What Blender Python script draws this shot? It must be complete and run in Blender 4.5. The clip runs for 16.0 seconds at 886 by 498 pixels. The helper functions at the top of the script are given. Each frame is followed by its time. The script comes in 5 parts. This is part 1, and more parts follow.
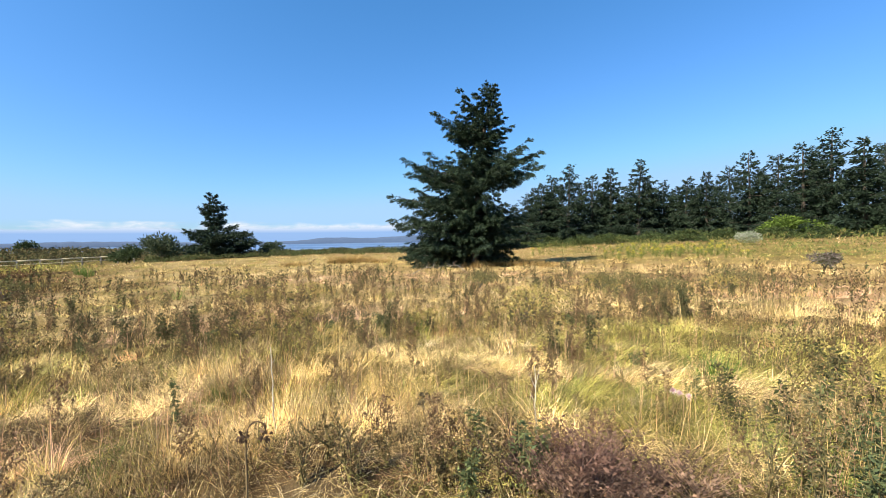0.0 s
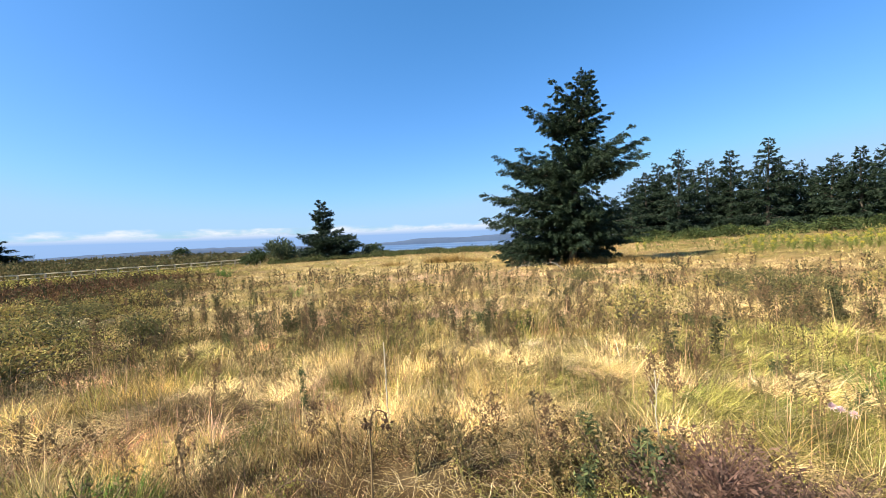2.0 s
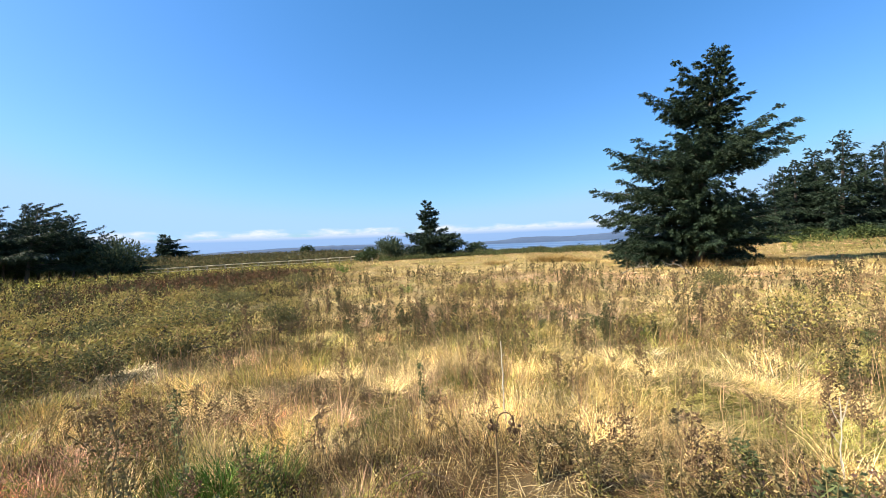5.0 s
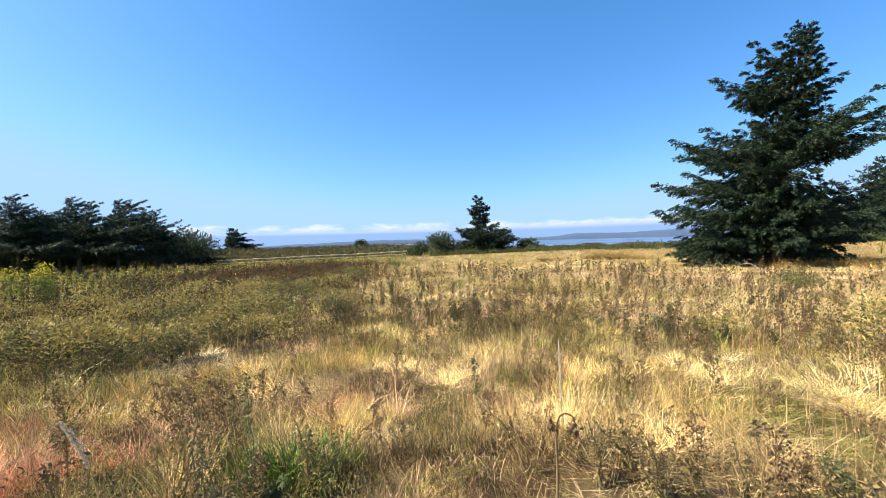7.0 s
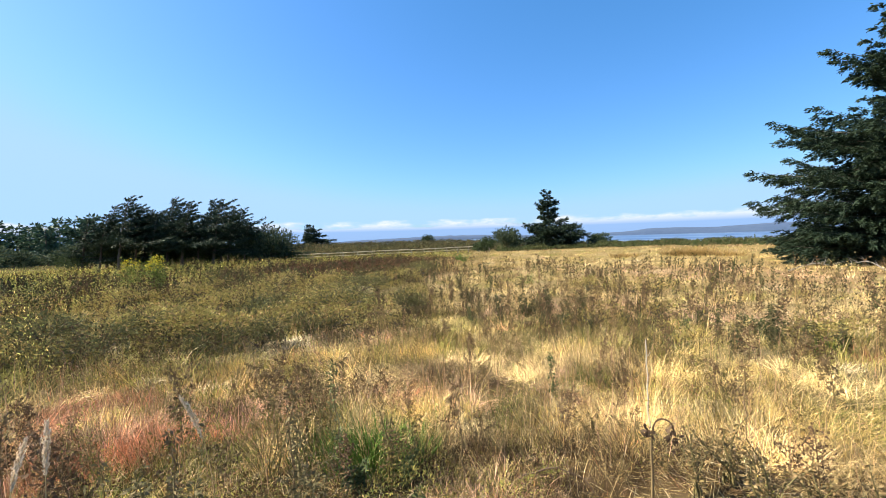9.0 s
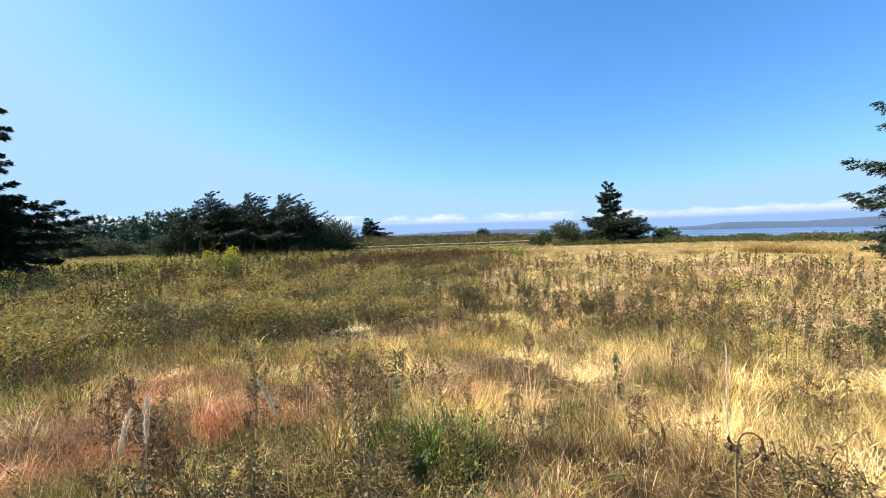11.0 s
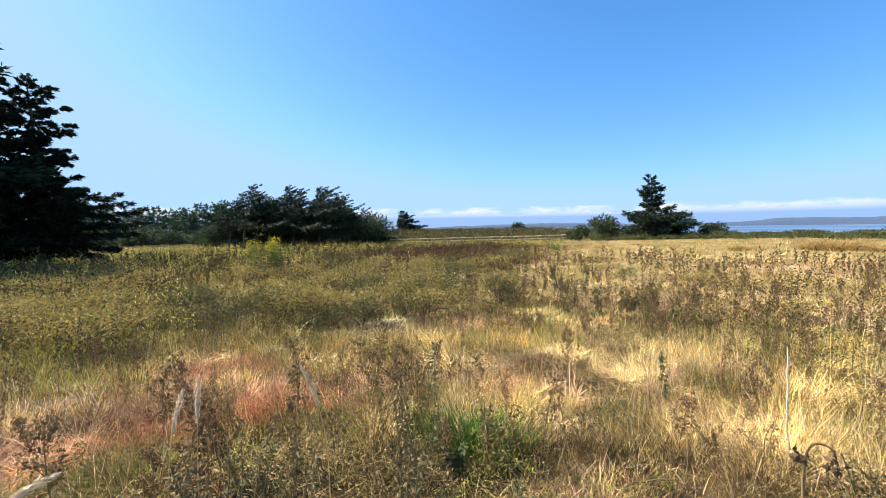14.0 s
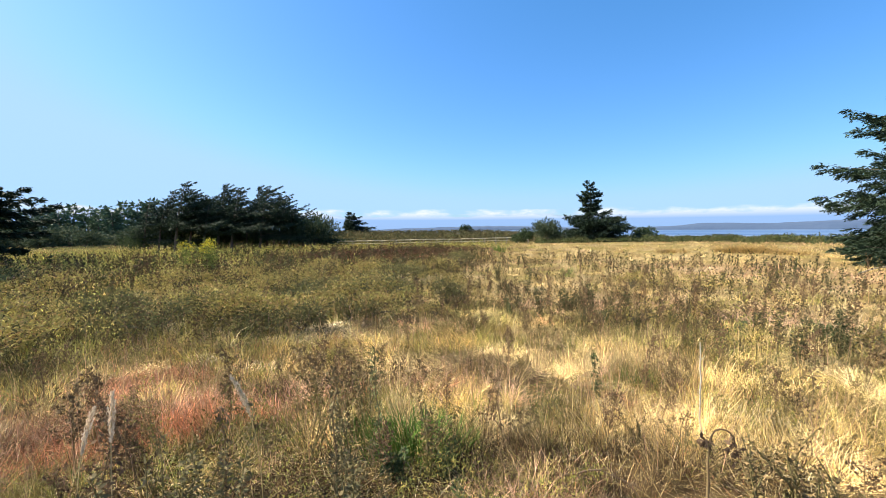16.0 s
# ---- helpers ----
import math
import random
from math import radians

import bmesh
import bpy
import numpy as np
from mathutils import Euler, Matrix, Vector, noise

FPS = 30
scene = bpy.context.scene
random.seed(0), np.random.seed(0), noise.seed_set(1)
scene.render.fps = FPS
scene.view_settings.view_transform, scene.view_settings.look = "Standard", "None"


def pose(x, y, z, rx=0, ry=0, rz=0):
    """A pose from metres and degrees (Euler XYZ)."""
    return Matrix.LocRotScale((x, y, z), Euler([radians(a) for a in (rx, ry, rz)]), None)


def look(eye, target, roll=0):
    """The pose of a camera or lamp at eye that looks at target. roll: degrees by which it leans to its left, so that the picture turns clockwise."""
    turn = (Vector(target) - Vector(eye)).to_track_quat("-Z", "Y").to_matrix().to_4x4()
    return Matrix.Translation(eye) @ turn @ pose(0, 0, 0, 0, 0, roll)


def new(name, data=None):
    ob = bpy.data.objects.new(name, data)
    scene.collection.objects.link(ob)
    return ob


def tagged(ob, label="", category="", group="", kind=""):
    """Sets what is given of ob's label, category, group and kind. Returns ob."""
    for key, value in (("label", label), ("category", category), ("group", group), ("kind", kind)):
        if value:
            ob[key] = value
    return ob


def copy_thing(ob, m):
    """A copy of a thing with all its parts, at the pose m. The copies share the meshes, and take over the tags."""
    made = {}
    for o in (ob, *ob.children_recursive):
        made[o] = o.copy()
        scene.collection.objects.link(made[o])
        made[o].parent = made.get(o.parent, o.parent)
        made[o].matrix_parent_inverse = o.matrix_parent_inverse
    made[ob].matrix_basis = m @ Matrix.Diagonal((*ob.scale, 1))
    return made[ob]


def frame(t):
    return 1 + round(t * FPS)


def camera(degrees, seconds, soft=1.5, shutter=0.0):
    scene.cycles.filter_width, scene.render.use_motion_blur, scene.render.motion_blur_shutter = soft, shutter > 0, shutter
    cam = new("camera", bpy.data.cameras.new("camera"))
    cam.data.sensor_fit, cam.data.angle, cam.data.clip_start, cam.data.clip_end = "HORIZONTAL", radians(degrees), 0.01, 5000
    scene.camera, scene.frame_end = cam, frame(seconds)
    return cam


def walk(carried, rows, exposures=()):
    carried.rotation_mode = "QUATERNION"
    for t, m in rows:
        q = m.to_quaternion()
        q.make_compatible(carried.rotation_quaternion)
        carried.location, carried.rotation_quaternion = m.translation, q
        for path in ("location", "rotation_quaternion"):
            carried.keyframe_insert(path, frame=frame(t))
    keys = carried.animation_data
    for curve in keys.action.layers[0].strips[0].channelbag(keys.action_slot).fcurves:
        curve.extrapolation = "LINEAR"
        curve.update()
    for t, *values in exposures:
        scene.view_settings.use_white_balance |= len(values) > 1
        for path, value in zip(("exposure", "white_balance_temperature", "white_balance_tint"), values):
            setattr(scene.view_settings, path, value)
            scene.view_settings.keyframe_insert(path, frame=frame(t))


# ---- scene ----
cam = camera(94.4, 16.0, soft=0.6)
# seconds, eye, turn in degrees
PATH = [
    (0.0, -0.000, -0.000, 1.600, 88.78, 0.90, -0.01),
    (0.5, -0.035, 0.018, 1.585, 88.76, 1.30, 2.93),
    (1.0, -0.056, 0.018, 1.582, 88.76, 1.71, 6.32),
    (1.5, -0.068, 0.004, 1.585, 88.85, 2.29, 9.71),
    (2.0, -0.091, -0.004, 1.594, 88.96, 2.46, 12.83),
    (2.5, -0.118, 0.001, 1.596, 89.12, 2.51, 15.73),
    (3.0, -0.140, 0.005, 1.595, 89.29, 2.53, 18.55),
    (3.5, -0.175, 0.004, 1.597, 89.35, 2.39, 21.19),
    (4.0, -0.207, 0.013, 1.592, 89.39, 2.41, 23.57),
    (6.5, -0.287, 0.031, 1.582, 89.08, 1.67, 31.76),
    (7.0, -0.304, 0.028, 1.579, 88.96, 1.64, 34.03),
    (7.5, -0.328, 0.017, 1.575, 88.90, 1.60, 36.39),
    (8.0, -0.351, 0.010, 1.576, 88.79, 1.62, 38.77),
    (8.5, -0.377, 0.000, 1.571, 88.71, 1.59, 41.06),
    (9.0, -0.396, 0.000, 1.562, 88.59, 1.65, 43.13),
    (11.5, -0.460, -0.025, 1.570, 87.75, 1.10, 52.54),
    (12.0, -0.480, -0.029, 1.558, 87.64, 0.94, 54.15),
    (12.5, -0.497, -0.031, 1.558, 87.46, 0.93, 55.37),
    (13.0, -0.497, -0.033, 1.561, 87.28, 0.89, 56.08),
    (13.5, -0.500, -0.033, 1.560, 87.11, 0.83, 56.18),
    (14.0, -0.501, -0.028, 1.557, 87.03, 0.75, 55.54),
    (14.5, -0.494, -0.021, 1.560, 86.97, 0.70, 54.31),
    (15.0, -0.485, -0.010, 1.561, 87.04, 0.64, 52.64),
    (15.5, -0.468, -0.006, 1.564, 87.17, 0.46, 50.57),
    (16.0, -0.460, 0.004, 1.567, 87.26, 0.30, 48.39),
]
walk(cam, [(t, pose(x, y, z, rx, ry, rz)) for t, x, y, z, rx, ry, rz in PATH], exposures=[(0.0, 1.26), (4.0, 1.31), (7.0, 1.36), (11.5, 1.37), (16.0, 1.38)])

# ---- light ----
SUN_AZ, SUN_EL = 130.0, 43.0          # degrees left of +y, degrees above the horizon
a, e = radians(SUN_AZ), radians(SUN_EL)
SUN_WAY = Vector((-math.sin(a) * math.cos(e), math.cos(a) * math.cos(e), math.sin(e)))
world = bpy.data.worlds.new("world")
scene.world = world
world.use_nodes = True
wn = world.node_tree
sky = wn.nodes.new("ShaderNodeTexSky")
sky.sky_type, sky.sun_disc = "NISHITA", False
sky.sun_elevation, sky.sun_rotation = e, radians(-SUN_AZ)
sky.altitude, sky.air_density, sky.dust_density, sky.ozone_density = 0, 1.0, 0.9, 3.0
clear = wn.nodes.new("ShaderNodeVectorMath")           # clear sea air: a deeper blue, less glare low down
clear.operation = "MULTIPLY"
clear.inputs[1].default_value = (0.335, 0.665, 1.14)
split, blend = wn.nodes.new("ShaderNodeSeparateXYZ"), wn.nodes.new("ShaderNodeCombineXYZ")
wn.links.new(sky.outputs[0], clear.inputs[0])
wn.links.new(clear.outputs[0], split.inputs[0])
for k, (most, power, gain) in enumerate(((1.22, 1.25, 1.35), (2.9, 0.9, 1.06), (5.3, 0.95, 0.857))):   # deeper overhead, paler low down
    cap, curve, level = (wn.nodes.new("ShaderNodeMath") for _ in range(3))
    cap.operation, curve.operation, level.operation = "SMOOTH_MIN", "POWER", "MULTIPLY"
    cap.inputs[2].default_value = 0.15 * most
    cap.inputs[1].default_value, curve.inputs[1].default_value, level.inputs[1].default_value = most, power, gain
    wn.links.new(split.outputs[k], cap.inputs[0])
    wn.links.new(cap.outputs[0], curve.inputs[0])
    wn.links.new(curve.outputs[0], level.inputs[0])
    wn.links.new(level.outputs[0], blend.inputs[k])
wn.links.new(blend.outputs[0], wn.nodes["Background"].inputs[0])
wn.nodes["Background"].inputs[1].default_value = 0.106
sun = new("sun", bpy.data.lights.new("sun", "SUN"))
sun.data.energy, sun.data.angle, sun.data.color = 5.0, radians(0.5), (1.0, 0.91, 0.74)
sun.matrix_world = look(SUN_WAY * 60, (0, 0, 0))


# ---- materials ----
def node_material(name):
    m = bpy.data.materials.new(name)
    m.use_nodes = True
    nt = m.node_tree
    return m, nt, nt.nodes["Principled BSDF"]


def plant_material(name, through_light=0.3, rough=0.6, spread=0.25, gain=1.0):
    """Leaves and blades: base colour from the plant's own tint, varied leaf by leaf, part of the light passing through."""
    m, nt, bsdf = node_material(name)
    tint = nt.nodes.new("ShaderNodeAttribute")
    tint.attribute_name = "tint"
    geo = nt.nodes.new("ShaderNodeNewGeometry")
    rng = nt.nodes.new("ShaderNodeMapRange")
    rng.inputs[3].default_value, rng.inputs[4].default_value = gain * (1 - spread), gain * (1 + spread)
    nt.links.new(geo.outputs["Random Per Island"], rng.inputs[0])
    mul = nt.nodes.new("ShaderNodeVectorMath")
    mul.operation = "SCALE"
    nt.links.new(tint.outputs["Color"], mul.inputs[0])
    nt.links.new(rng.outputs[0], mul.inputs["Scale"])
    nt.links.new(mul.outputs[0], bsdf.inputs["Base Color"])
    bsdf.inputs["Roughness"].default_value = rough
    bsdf.inputs["Specular IOR Level"].default_value = 0.12
    tr = nt.nodes.new("ShaderNodeBsdfTranslucent")
    nt.links.new(mul.outputs[0], tr.inputs[0])
    mix = nt.nodes.new("ShaderNodeMixShader")
    mix.inputs[0].default_value = through_light
    out = nt.nodes["Material Output"]
    nt.links.new(bsdf.outputs[0], mix.inputs[1])
    nt.links.new(tr.outputs[0], mix.inputs[2])
    nt.links.new(mix.outputs[0], out.inputs[0])
    return m


def mottled(name, dark, light, scale, fine=None, rough=0.85, bump=0.3, detail=6.0, metal=0.0, stretch=(1, 1, 1)):
    """A rough surface between two colours, with noise at two sizes and relief."""
    m, nt, bsdf = node_material(name)
    tc = nt.nodes.new("ShaderNodeTexCoord")
    mp = nt.nodes.new("ShaderNodeMapping")
    mp.inputs["Scale"].default_value = stretch
    nt.links.new(tc.outputs["Object"], mp.inputs[0])
    big = nt.nodes.new("ShaderNodeTexNoise")
    big.inputs["Scale"].default_value, big.inputs["Detail"].default_value = scale, detail
    small = nt.nodes.new("ShaderNodeTexNoise")
    small.inputs["Scale"].default_value, small.inputs["Detail"].default_value = fine or scale * 9, 4.0
    add = nt.nodes.new("ShaderNodeMath")
    add.operation = "MULTIPLY_ADD"
    add.inputs[1].default_value = 0.5
    for n in (big, small):
        nt.links.new(mp.outputs[0], n.inputs["Vector"])
    half = nt.nodes.new("ShaderNodeMath")
    half.operation = "MULTIPLY"
    half.inputs[1].default_value = 0.5
    nt.links.new(big.outputs[0], half.inputs[0])
    nt.links.new(small.outputs[0], add.inputs[0])
    nt.links.new(half.outputs[0], add.inputs[2])
    ramp = nt.nodes.new("ShaderNodeValToRGB")
    ramp.color_ramp.elements[0].position, ramp.color_ramp.elements[1].position = 0.32, 0.68
    ramp.color_ramp.elements[0].color, ramp.color_ramp.elements[1].color = (*dark, 1), (*light, 1)
    nt.links.new(add.outputs[0], ramp.inputs[0])
    nt.links.new(ramp.outputs[0], bsdf.inputs["Base Color"])
    b = nt.nodes.new("ShaderNodeBump")
    b.inputs["Strength"].default_value, b.inputs["Distance"].default_value = bump, 0.05
    nt.links.new(add.outputs[0], b.inputs["Height"])
    nt.links.new(b.outputs[0], bsdf.inputs["Normal"])
    bsdf.inputs["Roughness"].default_value, bsdf.inputs["Metallic"].default_value = rough, metal
    return m


GRASS = plant_material("meadow_grass", 0.12, 0.55, 0.40)
NEEDLE = plant_material("conifer_needles", 0.12, 0.55, 0.35)
LEAF = plant_material("broad_leaves", 0.22, 0.85, 0.22)
DRYWEED = plant_material("dead_weed", 0.12, 0.8, 0.3)
SOIL = mottled("meadow_thatch", (0.62, 0.60, 0.56), (1.0, 1.0, 1.0), 0.9, 55.0, 0.95, 0.6)
nt = SOIL.node_tree
own = nt.nodes.new("ShaderNodeAttribute")
own.attribute_name = "tint"
both = nt.nodes.new("ShaderNodeVectorMath")
both.operation = "MULTIPLY"
nt.links.new(own.outputs["Color"], both.inputs[0])
nt.links.new(nt.nodes["Color Ramp"].outputs[0], both.inputs[1])
nt.links.new(both.outputs[0], nt.nodes["Principled BSDF"].inputs["Base Color"])
nt.nodes["Principled BSDF"].inputs["Specular IOR Level"].default_value = 0.0
BARK = mottled("conifer_bark", (0.035, 0.028, 0.022), (0.13, 0.105, 0.08), 3.0, 22.0, 0.9, 0.9, stretch=(1, 1, 0.25))
RAIL = mottled("weathered_timber", (0.48, 0.40, 0.26), (0.72, 0.62, 0.43), 2.0, 30.0, 0.8, 0.3)
GREYWOOD = mottled("grey_dead_wood", (0.16, 0.14, 0.115), (0.34, 0.30, 0.25), 4.0, 40.0, 0.85, 0.4)
DEADWOOD = mottled("bleached_stalk", (0.36, 0.31, 0.24), (0.64, 0.58, 0.48), 6.0, 60.0, 0.75, 0.3)
# distance haze put into the land's own colour as blue
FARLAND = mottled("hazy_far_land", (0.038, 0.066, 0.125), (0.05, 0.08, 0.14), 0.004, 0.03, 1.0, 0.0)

# water
WATER, nt, bsdf = node_material("sea_water")
tc = nt.nodes.new("ShaderNodeTexCoord")
mp = nt.nodes.new("ShaderNodeMapping")
mp.inputs["Scale"].default_value = (0.0008, 0.004, 1)
mp.inputs["Rotation"].default_value = (0, 0, radians(15))
wv = nt.nodes.new("ShaderNodeTexNoise")
wv.inputs["Scale"].default_value, wv.inputs["Detail"].default_value = 1.0, 5.0
ramp = nt.nodes.new("ShaderNodeValToRGB")
ramp.color_ramp.elements[0].position, ramp.color_ramp.elements[1].position = 0.45, 0.62
ramp.color_ramp.elements[0].color, ramp.color_ramp.elements[1].color = (0.05, 0.105, 0.22, 1), (0.16, 0.22, 0.32, 1)
nt.links.new(tc.outputs["Object"], mp.inputs[0])
nt.links.new(mp.outputs[0], wv.inputs["Vector"])
nt.links.new(wv.outputs[0], ramp.inputs[0])
nt.links.new(ramp.outputs[0], bsdf.inputs["Base Color"])
bsdf.inputs["Roughness"].default_value = 0.55
bsdf.inputs["Specular IOR Level"].default_value = 0.2

# clouds: a far glowing backdrop with gaps, horizon haze painted blue below
CLOUD, nt, bsdf = node_material("distant_cloud")
tc = nt.nodes.new("ShaderNodeTexCoord")
sep = nt.nodes.new("ShaderNodeSeparateXYZ")
nt.links.new(tc.outputs["UV"], sep.inputs[0])
mp = nt.nodes.new("ShaderNodeMapping")
mp.inputs["Scale"].default_value = (26, 2.6, 1)
mp.inputs["Location"].default_value = (3.7, 0.4, 0)
cn = nt.nodes.new("ShaderNodeTexNoise")
cn.inputs["Scale"].default_value, cn.inputs["Detail"].default_value, cn.inputs["Roughness"].default_value = 1.0, 7.0, 0.55
nt.links.new(tc.outputs["UV"], mp.inputs[0])
nt.links.new(mp.outputs[0], cn.inputs["Vector"])
band = nt.nodes.new("ShaderNodeValToRGB")          # how thick the bank is at each height
band.color_ramp.interpolation = "EASE"
els = band.color_ramp.elements
els[0].position, els[0].color = 0.0, (0.95, 0.95, 0.95, 1)
els[1].position, els[1].color = 1.0, (0, 0, 0, 1)
for p, v in ((0.40, 0.90), (0.52, 0.62), (0.66, 0.56), (0.82, 0.28)):
    q = els.new(p)
    q.color = (v, v, v, 1)
nt.links.new(sep.outputs[1], band.inputs[0])
addn = nt.nodes.new("ShaderNodeMath")
addn.operation = "ADD"
nt.links.new(cn.outputs[0], addn.inputs[0])
nt.links.new(band.outputs[0], addn.inputs[1])
cover = nt.nodes.new("ShaderNodeMapRange")
cover.interpolation_type = "SMOOTHSTEP"
cover.inputs[1].default_value, cover.inputs[2].default_value, cover.inputs[4].default_value = 0.98, 1.25, 0.88
nt.links.new(addn.outputs[0], cover.inputs[0])
# painted haze blue low down, cloud white above
hue = nt.nodes.new("ShaderNodeValToRGB")
hue.color_ramp.elements[0].position, hue.color_ramp.elements[0].color = 0.36, (0.14, 0.225, 0.39, 1)
hue.color_ramp.elements[1].position, hue.color_ramp.elements[1].color = 0.60, (0.40, 0.41, 0.43, 1)
nt.links.new(sep.outputs[1], hue.inputs[0])
em = nt.nodes.new("ShaderNodeEmission")
em.inputs[1].default_value = 1.0
nt.links.new(hue.outputs[0], em.inputs[0])
tp = nt.nodes.new("ShaderNodeBsdfTransparent")
mx = nt.nodes.new("ShaderNodeMixShader")
nt.links.new(cover.outputs[0], mx.inputs[0])
nt.links.new(tp.outputs[0], mx.inputs[1])
nt.links.new(em.outputs[0], mx.inputs[2])
nt.links.new(mx.outputs[0], nt.nodes["Material Output"].inputs[0])


# ---- helpers of this scene ----
def mesh_of(name, verts, faces, material, tint=None, smooth=False):
    """A mesh from arrays: verts (n, 3), faces (m, 3 or 4)."""
    verts, faces = np.asarray(verts, np.float32), np.asarray(faces, np.int32)
    me = bpy.data.meshes.new(name)
    k = faces.shape[1]
    me.vertices.add(len(verts))
    me.vertices.foreach_set("co", verts.ravel())
    me.loops.add(faces.size)
    me.loops.foreach_set("vertex_index", faces.ravel())
    me.polygons.add(len(faces))
    me.polygons.foreach_set("loop_start", np.arange(len(faces), dtype=np.int32) * k)
    if smooth:
        me.polygons.foreach_set("use_smooth", np.ones(len(faces), bool))
    if tint is not None:
        col = me.attributes.new("tint", "FLOAT_COLOR", "POINT")
        rgba = np.ones((len(verts), 4), np.float32)
        rgba[:, :3] = tint
        col.data.foreach_set("color", rgba.ravel())
    me.materials.append(material)
    me.update(calc_edges=True)
    return me


def part(name, me, parent=None, label=""):
    ob = new(name, me)
    ob.parent = parent
    return tagged(ob, label)


def joined(chunks):
    """Several (verts, faces, tint) as one."""
    v, f, c, base = [], [], [], 0
    for vv, ff, cc in chunks:
        v.append(vv), f.append(np.asarray(ff) + base), c.append(cc)
        base += len(vv)
    return np.concatenate(v), np.concatenate(f), np.concatenate(c)


def unit(v):
    return v / np.maximum(np.linalg.norm(v, axis=-1, keepdims=True), 1e-9)


def smooth01(x):
    x = np.clip(x, 0, 1)
    return x * x * (3 - 2 * x)


class Waves:
    """Smooth noise over the plan, about -1 to 1, as a sum of plane waves."""

    def __init__(self, size, seed, n=14):
        r = np.random.RandomState(seed)
        ang, freq = r.rand(n) * 2 * np.pi, (0.5 + r.rand(n) * 1.2) * 2 * np.pi / size
        self.k = np.stack([np.cos(ang) * freq, np.sin(ang) * freq])
        self.p, self.n = r.rand(n) * 2 * np.pi, n

    def __call__(self, x, y):
        x, y = np.asarray(x, float), np.asarray(y, float)
        s = np.sin(x[..., None] * self.k[0] + y[..., None] * self.k[1] + self.p).sum(-1)
        return s / math.sqrt(self.n) * 1.1


def tube(path, radii, sides=5):
    """A tapered tube along a path (n, 3), as triangles."""
    path, radii = np.asarray(path, float), np.asarray(radii, float)
    n = len(path)
    t = unit(np.gradient(path, axis=0))
    ref = np.where(np.abs(t[:, 2:3]) > 0.9, [[1.0, 0, 0]], [[0, 0, 1.0]])
    u = unit(np.cross(t, ref))
    w = np.cross(t, u)
    a = np.arange(sides) * 2 * np.pi / sides
    ring = path[:, None] + radii[:, None, None] * (u[:, None] * np.cos(a)[None, :, None] + w[:, None] * np.sin(a)[None, :, None])
    i, j = np.meshgrid(np.arange(n - 1), np.arange(sides), indexing="ij")
    p, q = i * sides + j, i * sides + (j + 1) % sides
    r, s = p + sides, q + sides
    f = np.concatenate([np.stack([p, q, s], -1).reshape(-1, 3), np.stack([p, s, r], -1).reshape(-1, 3)])
    return ring.reshape(-1, 3), f


def kites(base, way, length, width, roll_seed, tint):
    """Small leaf or sprig shapes: a bent kite each, two triangles."""
    r = np.random.RandomState(roll_seed)
    n = len(base)
    way = unit(way)
    side = unit(np.cross(way, r.randn(n, 3)))
    mid = base + way * (length * 0.42)[:, None]
    tip = base + way * length[:, None]
    tip[:, 2] -= length * 0.10
    v = np.stack([base, mid + side * (width / 2)[:, None], tip, mid - side * (width / 2)[:, None]], 1).reshape(-1, 3)
    k = np.arange(n)[:, None] * 4
    f = np.concatenate([k + [0, 1, 2], k + [0, 2, 3]], 1).reshape(-1, 3)
    return v, f, np.repeat(tint, 4, 0)


# ---- ground ----
LUMP, ROLL = Waves(1.6, 3), Waves(14, 4)


def height(x, y):
    """The lie of the land."""
    x, y = np.asarray(x, float), np.asarray(y, float)
    d = np.hypot(x, y)
    az = np.degrees(np.arctan2(-x, y))
    z = 1.6 * smooth01((x * 0.75 + (y - 20) * 0.3 - 5) / 42)                     # rises to the spruce wood
    z -= 0.95 * smooth01((-x - 14) / 42)                                        # falls to the fence
    ridge = smooth01((az - 24) / 20) * smooth01((76 - az) / 12)
    z += 1.45 * ridge * smooth01((d - 66) / 26)
    z -= 0.7 * smooth01((d - 70) / 80) * smooth01((az - 78) / 10)
    sea = smooth01((az + 9) / 8) * smooth01((74 - az) / 6)
    z -= 25 * sea * smooth01((d - 104 + 34 * smooth01((30 - az) / 12)) / 70)
    near = np.clip(1.3 - d / 60, 0, 1)
    return z + near * (0.035 * LUMP(x, y) + 0.05 * ROLL(x, y) * smooth01((d - 3) / 6))


RINGS = np.concatenate([[0.0], np.geomspace(0.6, 200, 150), np.geomspace(230, 4850, 26)])
SECT = 288
th = np.arange(SECT) * 2 * np.pi / SECT
gx, gy = RINGS[:, None] * np.sin(th), RINGS[:, None] * np.cos(th)
gv = np.stack([gx, gy, height(gx, gy)], -1).reshape(-1, 3)
i, j = np.meshgrid(np.arange(len(RINGS) - 1), np.arange(SECT), indexing="ij")
p, q = i * SECT + j, i * SECT + (j + 1) % SECT
gf = np.stack([p, p + SECT, q + SECT, q], -1).reshape(-1, 4)

# sea and far shore
sx = np.array([[-4900, -400, -14], [4900, -400, -14], [4900, 4900, -14], [-4900, 4900, -14]], float)
tagged(new("water", mesh_of("water", sx, [[0, 1, 2, 3]], WATER)), "calm blue strait beyond the bluff", "sea", kind="structure")


